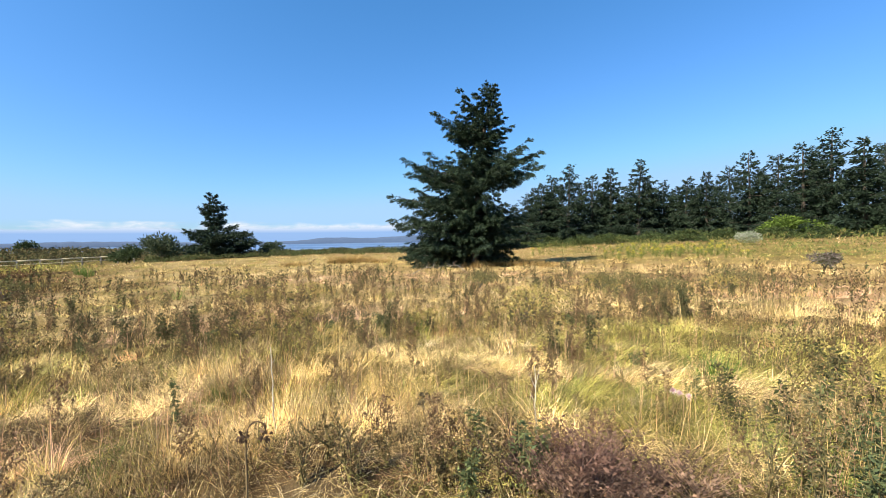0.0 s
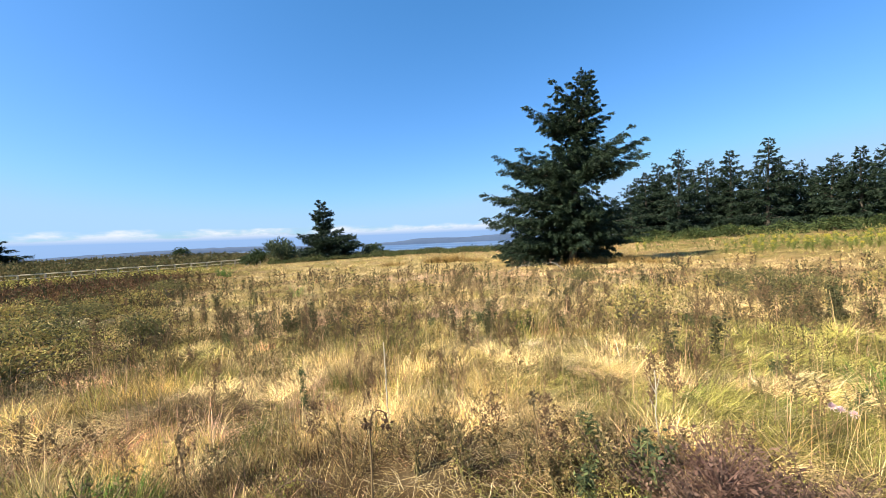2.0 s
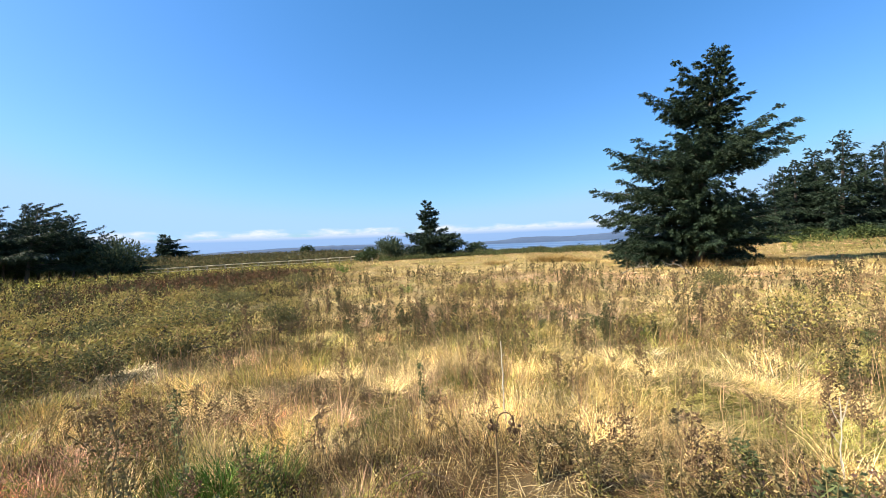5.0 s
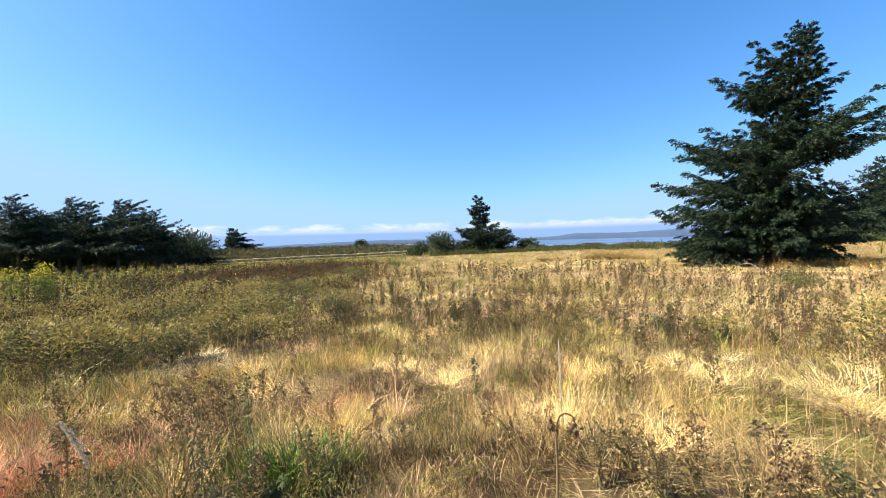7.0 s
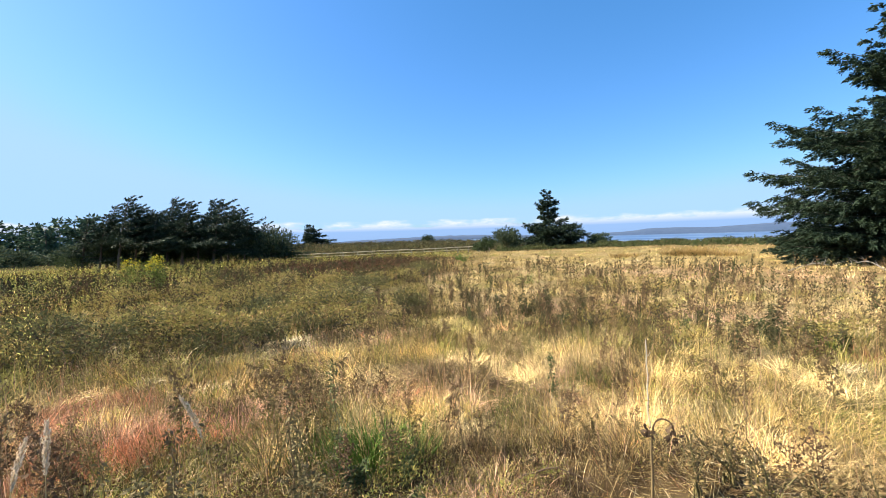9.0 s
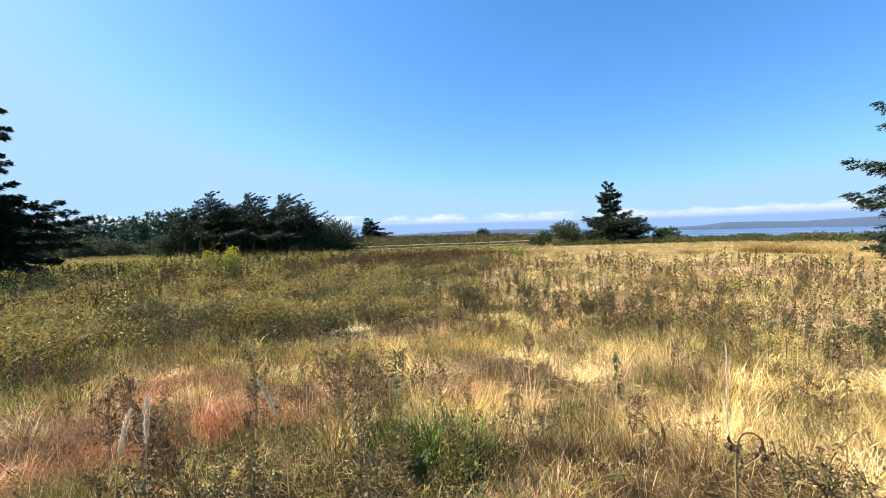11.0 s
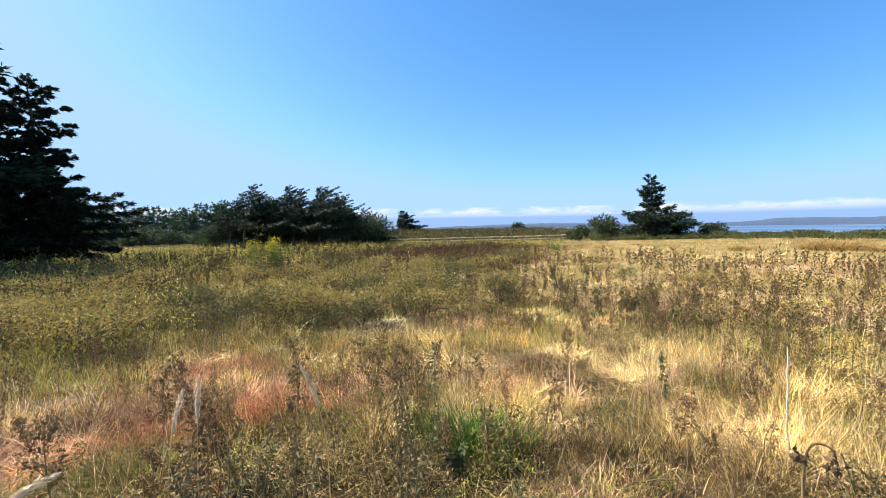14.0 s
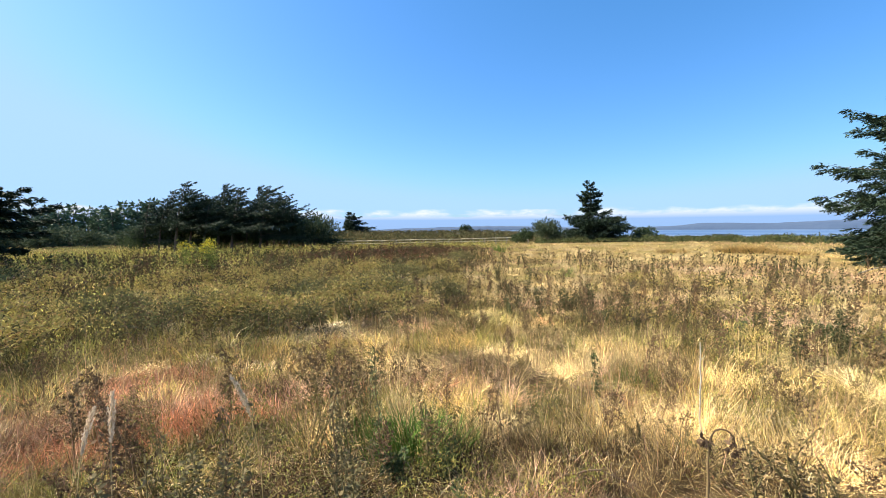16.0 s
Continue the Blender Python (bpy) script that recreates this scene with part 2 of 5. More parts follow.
def far_shore(az0, az1, dist, tops, seed):
    """A low wooded shore: a ridge along an arc; tops: (azimuth, elevation in degrees) of its skyline."""
    az = np.linspace(az0, az1, 140)
    el = np.interp(az, *zip(*sorted(tops)))
    rough = Waves(2.2, seed)(az, az * 0) * 0.018 + Waves(0.7, seed + 1)(az, az * 0) * 0.008
    rows = []
    for depth, share in ((0, 0.0), (30, 0.45), (90, 0.8), (200, 1.0), (320, 0.6)):
        d = dist + depth
        z = -15 + (d * np.tan(np.radians(np.maximum(el + rough, -0.2))) + 16.6) * share
        rows.append(np.stack([-np.sin(np.radians(az)) * d, np.cos(np.radians(az)) * d, z], -1))
    v = np.concatenate(rows)
    n = len(az)
    i, j = np.meshgrid(np.arange(4), np.arange(n - 1), indexing="ij")
    p = i * n + j
    f = np.stack([p, p + 1, p + n + 1, p + n], -1).reshape(-1, 4)
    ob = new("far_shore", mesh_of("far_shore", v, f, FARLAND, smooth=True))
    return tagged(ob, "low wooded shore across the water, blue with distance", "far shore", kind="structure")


far_shore(-8, 27, 4350, ((-8, 0.95), (0, 0.8), (5, 0.72), (9, 0.52), (11, 0.5), (13.5, 0.6), (16, 0.6), (19, 0.3), (23, 0.12), (27, 0.0)), 11)
far_shore(24, 62, 4500, ((24, 0.05), (30, 0.18), (36, 0.35), (42, 0.45), (48, 0.3), (55, 0.1), (62, -0.2)), 14)

# cloud bank
az = np.radians(np.linspace(-25, 100, 60))
lo, hi, R = 4700 * math.tan(radians(-0.2)), 4700 * math.tan(radians(3.9)), 4700
cv = np.concatenate([np.stack([-np.sin(az) * R, np.cos(az) * R, az * 0 + z], -1) for z in (lo, hi)])
n = len(az)
cf = np.stack([np.arange(n - 1), np.arange(n - 1) + 1, np.arange(n - 1) + n + 1, np.arange(n - 1) + n], -1)
me = mesh_of("cloud_bank", cv, cf, CLOUD)
uv = me.uv_layers.new(name="bank")
lv = np.zeros(len(me.loops), np.int32)
me.loops.foreach_get("vertex_index", lv)
uv.data.foreach_set("uv", np.stack([(lv % n) / (n - 1), lv // n], -1).astype(np.float32).ravel())
tagged(new("cloud_bank", me), "white cloud bank over the far shore, blue haze painted below", "clouds", kind="structure")


# ---- trees ----
def limb_path(z0, theta, length, rise, bend, trunk_at, rng, wind=(0, 0)):
    s = np.linspace(0, 1, 6)
    out = np.array([math.cos(theta), math.sin(theta), 0])
    p0 = trunk_at(z0)
    pts = p0 + s[:, None] * out * length
    pts[:, 2] += length * (rise * s + bend * s * s)
    side = np.array([-out[1], out[0], 0])
    pts += side * (length * 0.10 * rng.randn() * s * s)[:, None]
    pts[:, 0] += wind[0] * length * s * s
    pts[:, 1] += wind[1] * length * s * s
    return pts


def conifer(name, H, reach, limbs, sprigs, seed, label, lean=(0, 0), trunk_r=None, crown_from=0.08, wind=(0, 0), sprig=(0.26, 0.075),
            droop=-0.12, upturn=0.22, dark=1.0, width=0.34, right=(1, 0), gap=None, flat=0.5, fall=0.2, whorls=0, ragged=0.25, big=(), twigs=8.0):
    """A conifer: leaning tapered trunk with limbs, and a crown of needle sprigs set along the limbs.
    reach(share of height, theta) is a limb's length; theta 0 points along `right`."""
    rng = np.random.RandomState(seed)
    root = new(name)
    r0 = trunk_r or H * 0.022

    def trunk_at(z):
        s = np.clip(z / H, 0, 1)
        return np.array([lean[0] * s ** 1.5 * H, lean[1] * s ** 1.5 * H, z])

    zs = np.linspace(-0.25, H * 0.985, 14)
    path = np.array([trunk_at(z) + [0.02 * H * 0.1 * rng.randn(), 0.02 * H * 0.1 * rng.randn(), min(z, 0)] for z in zs])
    path[:, 2] = zs
    rad = r0 * (1 - np.clip(zs / H, 0, 1)) ** 0.8 + 0.012
    rad[0] *= 1.45
    rad[1] *= 1.08
    wood = [tube(path, rad, 8)]
    ra = math.atan2(right[1], right[0])
    base, way, size, tone = [], [], [], []
    specs = []
    for i in range(limbs):
        s = crown_from + (1 - crown_from) * ((i + rng.rand()) / limbs) ** 1.15 * 0.985
        if whorls:
            s = (np.floor(s * whorls) + 0.5 + 0.16 * rng.randn()) / whorls
            s = min(max(s, crown_from), 0.985)
        theta = i * 2.399963 + rng.randn() * 0.35
        L = reach(s, theta) * (1 - ragged + 1.2 * ragged * rng.rand())
        if gap and gap(s, theta, rng):
            continue
        specs.append((s, theta, max(L, 0.2), None))
    specs += big
    total = sum(L ** 1.2 + 0.2 for _, _, L, _ in specs)
    for s, theta, L, lift in specs:
        up = np.interp(s, [0, 0.5, 0.85, 1.0], [droop, droop * 0.3, 0.14, 0.7]) + 0.10 * rng.randn() if lift is None else lift
        pts = limb_path(s * H, theta + ra, L, up, upturn * np.interp(s, [0, 0.4, 1], [0.4, 1, 1.2]), trunk_at, rng, wind)
        wood.append(tube(pts[::1], np.linspace(max(0.007 * L + 0.006, 0.010), 0.003, 6), 3))
        m = max(10, int(sprigs * (L ** 1.2 + 0.2) / total))
        # branchlets to both sides of the limb, shorter towards its tip, each a row of sprigs
        nb = max(5, int(L * twigs))
        bu = np.clip((np.arange(nb) + 0.3 + 0.6 * rng.rand(nb)) / nb * 0.97 + 0.03, 0, 1)
        fwd = unit(pts[-1] - pts[0])
        side = unit(np.cross(fwd, [0, 0, 1.0]))
        half = (width * L * np.minimum(bu * 2.6 + 0.15, 1.0) * (1.06 - bu) ** 0.6 + 0.16) * (0.65 + 0.55 * rng.rand(nb))
        sign = np.where(np.arange(nb) % 2, 1.0, -1.0)
        bdir = unit(fwd * (0.55 + 0.5 * bu[:, None]) + side * (sign * (0.85 - 0.4 * bu))[:, None] + np.stack([0 * bu, 0 * bu, -fall * (0.4 + rng.rand(nb))], -1) + rng.randn(nb, 3) * 0.14)
        pick = rng.choice(nb, m, p=half / half.sum())
        t = rng.rand(m) ** 0.85
        root_at = np.stack([np.interp(bu, np.linspace(0, 1, 6), pts[:, k]) for k in range(3)], -1)
        c = root_at[pick] + bdir[pick] * (half[pick] * t)[:, None]
        c += rng.randn(m, 3) * (0.02 + 0.030 * flat * half[pick] / 0.5)[:, None]
        c[:, 2] -= 0.10 * flat * rng.rand(m) ** 2 * np.minimum(half[pick] / 0.3, 1.6)
        c[:, 2] = np.maximum(c[:, 2], 0.08)
        base.append(c)
        way.append(bdir[pick] + rng.randn(m, 3) * 0.42 + np.array([0, 0, 0.12]) + np.array([wind[0], wind[1], 0]) * 0.5)
        size.append(np.full(m, 0.8 + 0.4 * (L > 0.8)))
        tone.append(0.5 * rng.rand(nb)[pick] + 0.5 * t)
    base, way, size = np.concatenate(base), np.concatenate(way), np.concatenate(size)
    n = len(base)
    length = sprig[0] * size * (0.6 + 0.8 * rng.rand(n))
    wid = sprig[1] * (0.7 + 0.6 * rng.rand(n))
    # clumpy shading put into the tint: tips lighter, inner needles darker
    inner_shade, tip_light = np.array([0.022, 0.038, 0.026]) * dark, np.array([0.056, 0.086, 0.047]) * dark
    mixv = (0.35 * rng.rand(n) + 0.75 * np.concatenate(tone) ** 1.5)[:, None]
    tint = inner_shade * (1 - mixv) + tip_light * mixv
    v, f, c = kites(base, way, length, wid, seed + 1, tint)
    limbs_v, limbs_f, _ = joined([(a, b, np.zeros((len(a), 3))) for a, b in wood[1:]])
    squash = H / v[:, 2].max()
    for verts in (v, limbs_v, wood[0][0]):
        verts[:, 2] *= squash
    trunk = part("trunk", mesh_of("trunk", *wood[0], BARK, smooth=True), root)
    tagged(part("branchwood", mesh_of("branchwood", limbs_v, limbs_f, BARK, smooth=True), trunk), kind="stuff")
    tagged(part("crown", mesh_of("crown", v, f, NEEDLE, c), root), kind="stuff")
    return tagged(root, label, "tree")


def at(ob, x, y, sink=0.0, turn=0.0, size=1.0):
    ob.location = (x, y, float(height(x, y)) - sink)
    ob.rotation_euler = (0, 0, turn)
    ob.scale = (size, size, size)
    return ob


def polar(az, d):
    return -math.sin(radians(az)) * d, math.cos(radians(az)) * d


def two_sided(zs, left, right, back=0.85):
    """A reach that follows one outline to the left and another to the right."""
    def reach(s, theta):
        l, r = np.interp(s, zs, left), np.interp(s, zs, right)
        c = math.cos(theta)
        m = back * (l + r) / 2
        return m + (r - m) * max(c, 0) ** 1.5 + (l - m) * max(-c, 0) ** 1.5
    return reach


# the large spruce that stands alone
SPRUCE = two_sided([0.02, 0.10, 0.22, 0.32, 0.38, 0.44, 0.50, 0.56, 0.62, 0.70, 0.78, 0.86, 0.93, 1.0],
                   [4.0, 4.2, 4.5, 4.3, 3.6, 3.6, 3.7, 2.2, 1.9, 2.3, 2.4, 1.5, 0.9, 0.2],
                   [2.4, 2.8, 2.9, 2.0, 1.6, 2.6, 3.2, 2.6, 1.2, 1.1, 1.2, 0.9, 0.6, 0.2], 0.8)
# its long limbs: share of the height, turn from its right side, length, rise; then those towards the open meadow
LONG = [(0.35, 3.1, 5.3, -0.12), (0.34, 2.6, 4.6, -0.1), (0.23, 3.2, 5.1, -0.12), (0.25, 3.7, 4.8, -0.15), (0.13, 3.0, 4.6, -0.2), (0.09, 3.3, 4.3, -0.2), (0.05, 2.8, 4.1, -0.22), (0.05, 3.6, 3.9, -0.2), (0.49, 3.15, 4.5, -0.02),
        (0.50, 2.7, 4.0, 0.0), (0.43, 3.3, 4.3, -0.02), (0.52, 3.6, 3.6, 0.0), (0.74, 3.1, 3.1, 0.18), (0.68, 3.3, 2.8, 0.15), (0.72, 2.5, 2.6, 0.2), (0.83, 3.2, 1.7, 0.75), (0.80, 3.0, 1.6, 0.9),
        (0.55, 0.0, 3.7, 0.0), (0.51, 0.3, 3.8, -0.02), (0.58, -0.3, 2.9, 0.12), (0.48, -0.2, 3.7, -0.06), (0.54, 0.6, 3.1, 0.0), (0.46, 0.1, 3.0, -0.08), (0.71, 0.1, 1.7, 0.2), (0.66, -0.4, 1.4, 0.1),
        (0.27, 0.0, 3.1, -0.14), (0.22, -0.3, 3.3, -0.18), (0.21, 0.4, 3.3, -0.18), (0.14, 0.0, 3.0, -0.25), (0.09, 0.5, 2.5, -0.2)] + [(0.10 + 0.025 * k, -2.5 + 1.9 * ((k * 0.618) % 1), 2.6 + 0.9 * math.sin(k * 2.2), -0.14 + 0.05 * math.sin(k * 3.7)) for k in range(17)]
LONG += [(0.03 + 0.013 * k, 2.35 + 1.5 * ((k * 0.618) % 1), 4.1 - 0.5 * ((k * 0.37) % 1), -0.08 - 0.012 * k) for k in range(11)]
tree = conifer("spruce_tree", 11.45, SPRUCE, 225, 280000, 21, "tall ragged dark green spruce standing alone in the meadow",
               lean=(0.11, 0.0), trunk_r=0.26, crown_from=0.05, dark=0.80, sprig=(0.118, 0.048), droop=-0.14, upturn=0.26, ragged=0.36, width=0.28, fall=0.45, flat=0.6, big=LONG, twigs=5.2,
               gap=lambda s, th, r: (0.33 < s < 0.435 and math.cos(th) > 0.25) or (s < 0.11 and math.cos(th + 1.5) > 0.5))
at(tree, 1.9, 25.6)

# the small wind-shaped spruce by the bluff
WINDY = two_sided([0.03, 0.15, 0.40, 0.46, 0.54, 0.62, 0.70, 0.80, 0.9, 1.0], [3.6, 3.9, 3.6, 2.2, 1.5, 1.2, 1.7, 1.0, 0.8, 0.25],
                  [6.2, 5.8, 4.6, 3.0, 1.6, 1.3, 1.0, 1.2, 0.5, 0.25], 0.8)
tree = conifer("wind_shaped_spruce", 8.3, WINDY, 70, 22000, 31, "small wind-shaped spruce with a thin bare top, beside low bushes",
               lean=(-0.03, -0.02), crown_from=0.04, ragged=0.4, sprig=(0.32, 0.11), width=0.4, flat=1.8, right=(math.cos(radians(29)), math.sin(radians(29))), dark=0.6)
at(tree, *polar(28.9, 58))


def cone_reach(w, shape=0.8, flag=0.0, top=0.15):
    return lambda s, th: w * ((1 - s) ** shape * (1 + flag * math.cos(th)) + top * 0.3) + 0.15


# wood on the rise behind the spruce
WOOD = []
for k, (H, w, seed) in enumerate(((12.0, 3.9, 41), (10.5, 3.4, 42), (12.5, 4.8, 43), (9.0, 3.7, 44))):
    t = conifer("spruce_tree", H, cone_reach(w * (1.35, 1.15, 1.4, 1.2)[k], (1.0, 1.15, 0.9, 1.05)[k], 0.1), 80, 14000, seed, "dense dark spruce at the edge of a wood", crown_from=0.03,
                sprig=(0.32, 0.12), dark=0.62, upturn=0.10, droop=-0.16, width=0.36, flat=1.2, fall=0.45, ragged=0.55, twigs=3.4, lean=(0.02 * (k - 1.5), 0))
    tagged(t, group="wood behind the meadow")
    WOOD.append(t)
for k, (az, d, el, kind) in enumerate(((-13.6, 63, 7.6, 1), (-15.2, 66, 8.7, 3), (-17.0, 62, 9.9, 0), (-20.0, 66, 8.3, 2), (-22.3, 64, 9.0, 1), (-25.5, 63, 9.8, 0),
                                       (-28.3, 68, 7.0, 3), (-30.6, 66, 7.3, 3), (-32.7, 63, 7.6, 1), (-35.0, 66, 8.0, 2), (-36.8, 62, 9.5, 0), (-39.2, 63, 8.8, 2),
                                       (-41.3, 60, 9.6, 2), (-43.3, 61, 10.8, 0), (-45.8, 58, 9.5, 1), (-48.5, 60, 10.5, 2), (-51.5, 60, 10.2, 0), (-55, 60, 10, 2), (-14.5, 74, 6.5, 2), (-18.7, 75, 7.4, 2), (-21.3, 76, 6.6, 3), (-27, 76, 6.0, 2), (-29.4, 75, 6.2, 3), (-31.6, 76, 6.4, 2), (-34, 75, 6.6, 2), (-38, 74, 7.6, 0), (-42.3, 72, 8.6, 1), (-47.2, 72, 8.6, 2), (-11.8, 59, 6.3, 2), (-9.8, 60, 5.0, 3), (-12.6, 70, 7.0, 1), (-8.3, 62, 3.6, 3), (-24.0, 72, 6.6, 3), (-26.6, 66, 7.4, 1))):
    x, y = polar(az, d)
    want = d * math.tan(radians(el)) + 1.6 - float(height(x, y))
    src = WOOD[kind]
    size = want / (12.0, 10.5, 12.5, 9.0)[kind]
    ob = copy_thing(src, pose(0, 0, 0))
    at(ob, x, y, 0.05, k * 1.7, size)
for src in WOOD:
    for o in (*src.children_recursive, src):
        bpy.data.objects.remove(o)

# the wind-pruned grove and the wood far off behind it
GROVE = []


def swept(w, cf):
    """A crown of tiers, longer on the lee side."""
    return lambda s, th: w * (0.10 + 0.90 * max((1 - s) / (1 - cf), 0) ** 1.05) * (1 + 0.6 * math.cos(th))


for k, (H, w, cf, seed) in enumerate(((7.0, 2.9, 0.42, 51), (6.0, 3.3, 0.20, 52), (7.5, 2.6, 0.48, 53), (6.6, 3.1, 0.32, 54))):
    t = conifer("wind_pruned_pine", H, swept(w, cf), 58, 20000, seed, "dark wind-pruned pine of a dense coastal grove", crown_from=cf, ragged=0.9, width=0.34, flat=0.7, whorls=0, trunk_r=0.13,
                sprig=(0.165, 0.042), right=(math.cos(radians(75)), math.sin(radians(75))), wind=(0.10, 0.38), dark=0.75, droop=-0.05, upturn=0.20, fall=0.15, twigs=6.0, lean=(0.04, 0.13))
    tagged(t, group="grove by the fence")
    GROVE.append(t)
for k, (az, d, el, kind) in enumerate(((67.5, 58, 2.6, 1), (69.2, 57, 4.1, 0), (71.0, 60, 4.6, 2), (72.6, 57, 5.0, 0), (74.2, 59, 5.2, 1), (75.8, 57, 5.6, 2),
                                       (77.3, 60, 4.8, 0), (78.8, 57, 5.4, 1), (80.2, 59, 5.2, 2), (81.6, 58, 4.9, 0), (83.2, 60, 4.7, 1), (84.6, 62, 4.0, 2),
                                       (73.4, 64, 4.9, 2), (79.4, 65, 5.0, 0), (76.4, 66, 5.0, 1), (82.6, 66, 4.4, 2), (70.2, 65, 4.3, 1), (78.0, 63, 5.0, 2), (80.9, 63, 4.7, 1), (71.8, 63, 4.6, 0))):
    x, y = polar(az, d)
    want = d * math.tan(radians(el)) + 1.6 - float(height(x, y))
    kind = (kind + k // 3) % 4
    ob = copy_thing(GROVE[kind], pose(0, 0, 0))
    at(ob, x, y, 0.05, 0.35 * math.sin(k * 2.1), want * ((1.08, 0.88, 0.97)[k % 3] + 0.06 * math.sin(k * 4.4)) / (7.0, 6.0, 7.5, 6.6)[kind])
for src in GROVE:
    for o in (*src.children_recursive, src):
        bpy.data.objects.remove(o)

LONE = conifer("lone_pine", 4.6, cone_reach(3.6, 0.85, 0.4), 60, 11000, 57, "low dark pine swept sideways by the wind on the heath", crown_from=0.05,
               sprig=(0.34, 0.11), right=(math.cos(radians(62)), math.sin(radians(62))), wind=(0.05, 0.12), dark=0.6, upturn=0.05, flat=1.0, lean=(-0.05, -0.09))
x, y = polar(61.0, 96)
at(LONE, x, y, 0.0, 0, (96 * math.tan(radians(2.45)) + 1.6 - float(height(x, y))) / 4.6)

# needle tint raised well above the other trees' as painted haze
FARWOOD = conifer("distant_pine", 10.0, cone_reach(3.4, 0.75, 0.1, 0.4), 34, 1600, 61, "distant conifer at the meadow's far side, needles paled for haze", crown_from=0.05, sprig=(0.8, 0.4), dark=1.8, flat=2.0)
for k in range(24):
    az = 83.5 + k * 0.85 + 0.3 * math.sin(k * 5.1)
    d = 118 + 12 * math.sin(k * 2.7)
    x, y = polar(az, d)
    el = np.interp(az, [84, 86, 88, 90.6, 93, 96, 104], [3.9, 3.8, 2.9, 3.3, 2.7, 3.0, 3.4]) - 0.5 * abs(math.sin(k * 1.9))
    ob = copy_thing(FARWOOD, pose(0, 0, 0))
    tagged(ob, group="wood at the far side")
    at(ob, x, y, 0.1, k * 1.3, (d * math.tan(radians(el)) + 1.6 - float(height(x, y))) / 10.0)
for o in (*FARWOOD.children_recursive, FARWOOD):
    bpy.data.objects.remove(o)

# the pair of tall spruces at the meadow's left side
side_right = (math.cos(radians(100)), math.sin(radians(100)))
PAIR = two_sided([0.04, 0.12, 0.28, 0.40, 0.50, 0.60, 0.75, 0.9, 1.0], [3.5, 4, 4.2, 4, 3.6, 3.2, 2.2, 1.2, 0.3], [3.6, 4.4, 5.4, 4.6, 2.8, 2.4, 1.9, 1.2, 0.3])
OPEN = two_sided([0.08, 0.14, 0.28, 0.36, 0.42, 0.50, 0.60, 0.78, 0.9, 1.0], [2.5, 3.5, 4.2, 4, 3.6, 3.2, 2.6, 1.9, 1.2, 0.3], [2.4, 3.4, 3.6, 3.2, 2.5, 1.9, 1.8, 1.6, 1.1, 0.3])
# needle colour darkened here to stand for deep shade on these trees
tree = conifer("spruce_tree", 10.4, OPEN, 96, 84000, 71, "tall spruce, needles darkened for deep shade, wide drooping lower limbs", right=side_right, trunk_r=0.22,
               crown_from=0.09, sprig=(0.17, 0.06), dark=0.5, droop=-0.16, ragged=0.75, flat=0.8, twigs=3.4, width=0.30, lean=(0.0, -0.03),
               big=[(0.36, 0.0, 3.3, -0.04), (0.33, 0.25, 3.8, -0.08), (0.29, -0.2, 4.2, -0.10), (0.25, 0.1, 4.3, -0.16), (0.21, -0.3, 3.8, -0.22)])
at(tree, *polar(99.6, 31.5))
tree = conifer("spruce_tree", 13.0, PAIR, 80, 34000, 72, "tall spruce, needles darkened for deep shade, with a broad dense crown", right=side_right, trunk_r=0.3,
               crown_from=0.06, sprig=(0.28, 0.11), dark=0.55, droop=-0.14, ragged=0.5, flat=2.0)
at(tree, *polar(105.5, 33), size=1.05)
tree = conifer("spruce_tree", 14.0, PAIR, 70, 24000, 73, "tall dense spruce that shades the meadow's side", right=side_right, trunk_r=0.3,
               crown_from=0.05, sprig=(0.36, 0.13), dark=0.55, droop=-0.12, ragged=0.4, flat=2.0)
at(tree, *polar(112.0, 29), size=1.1)


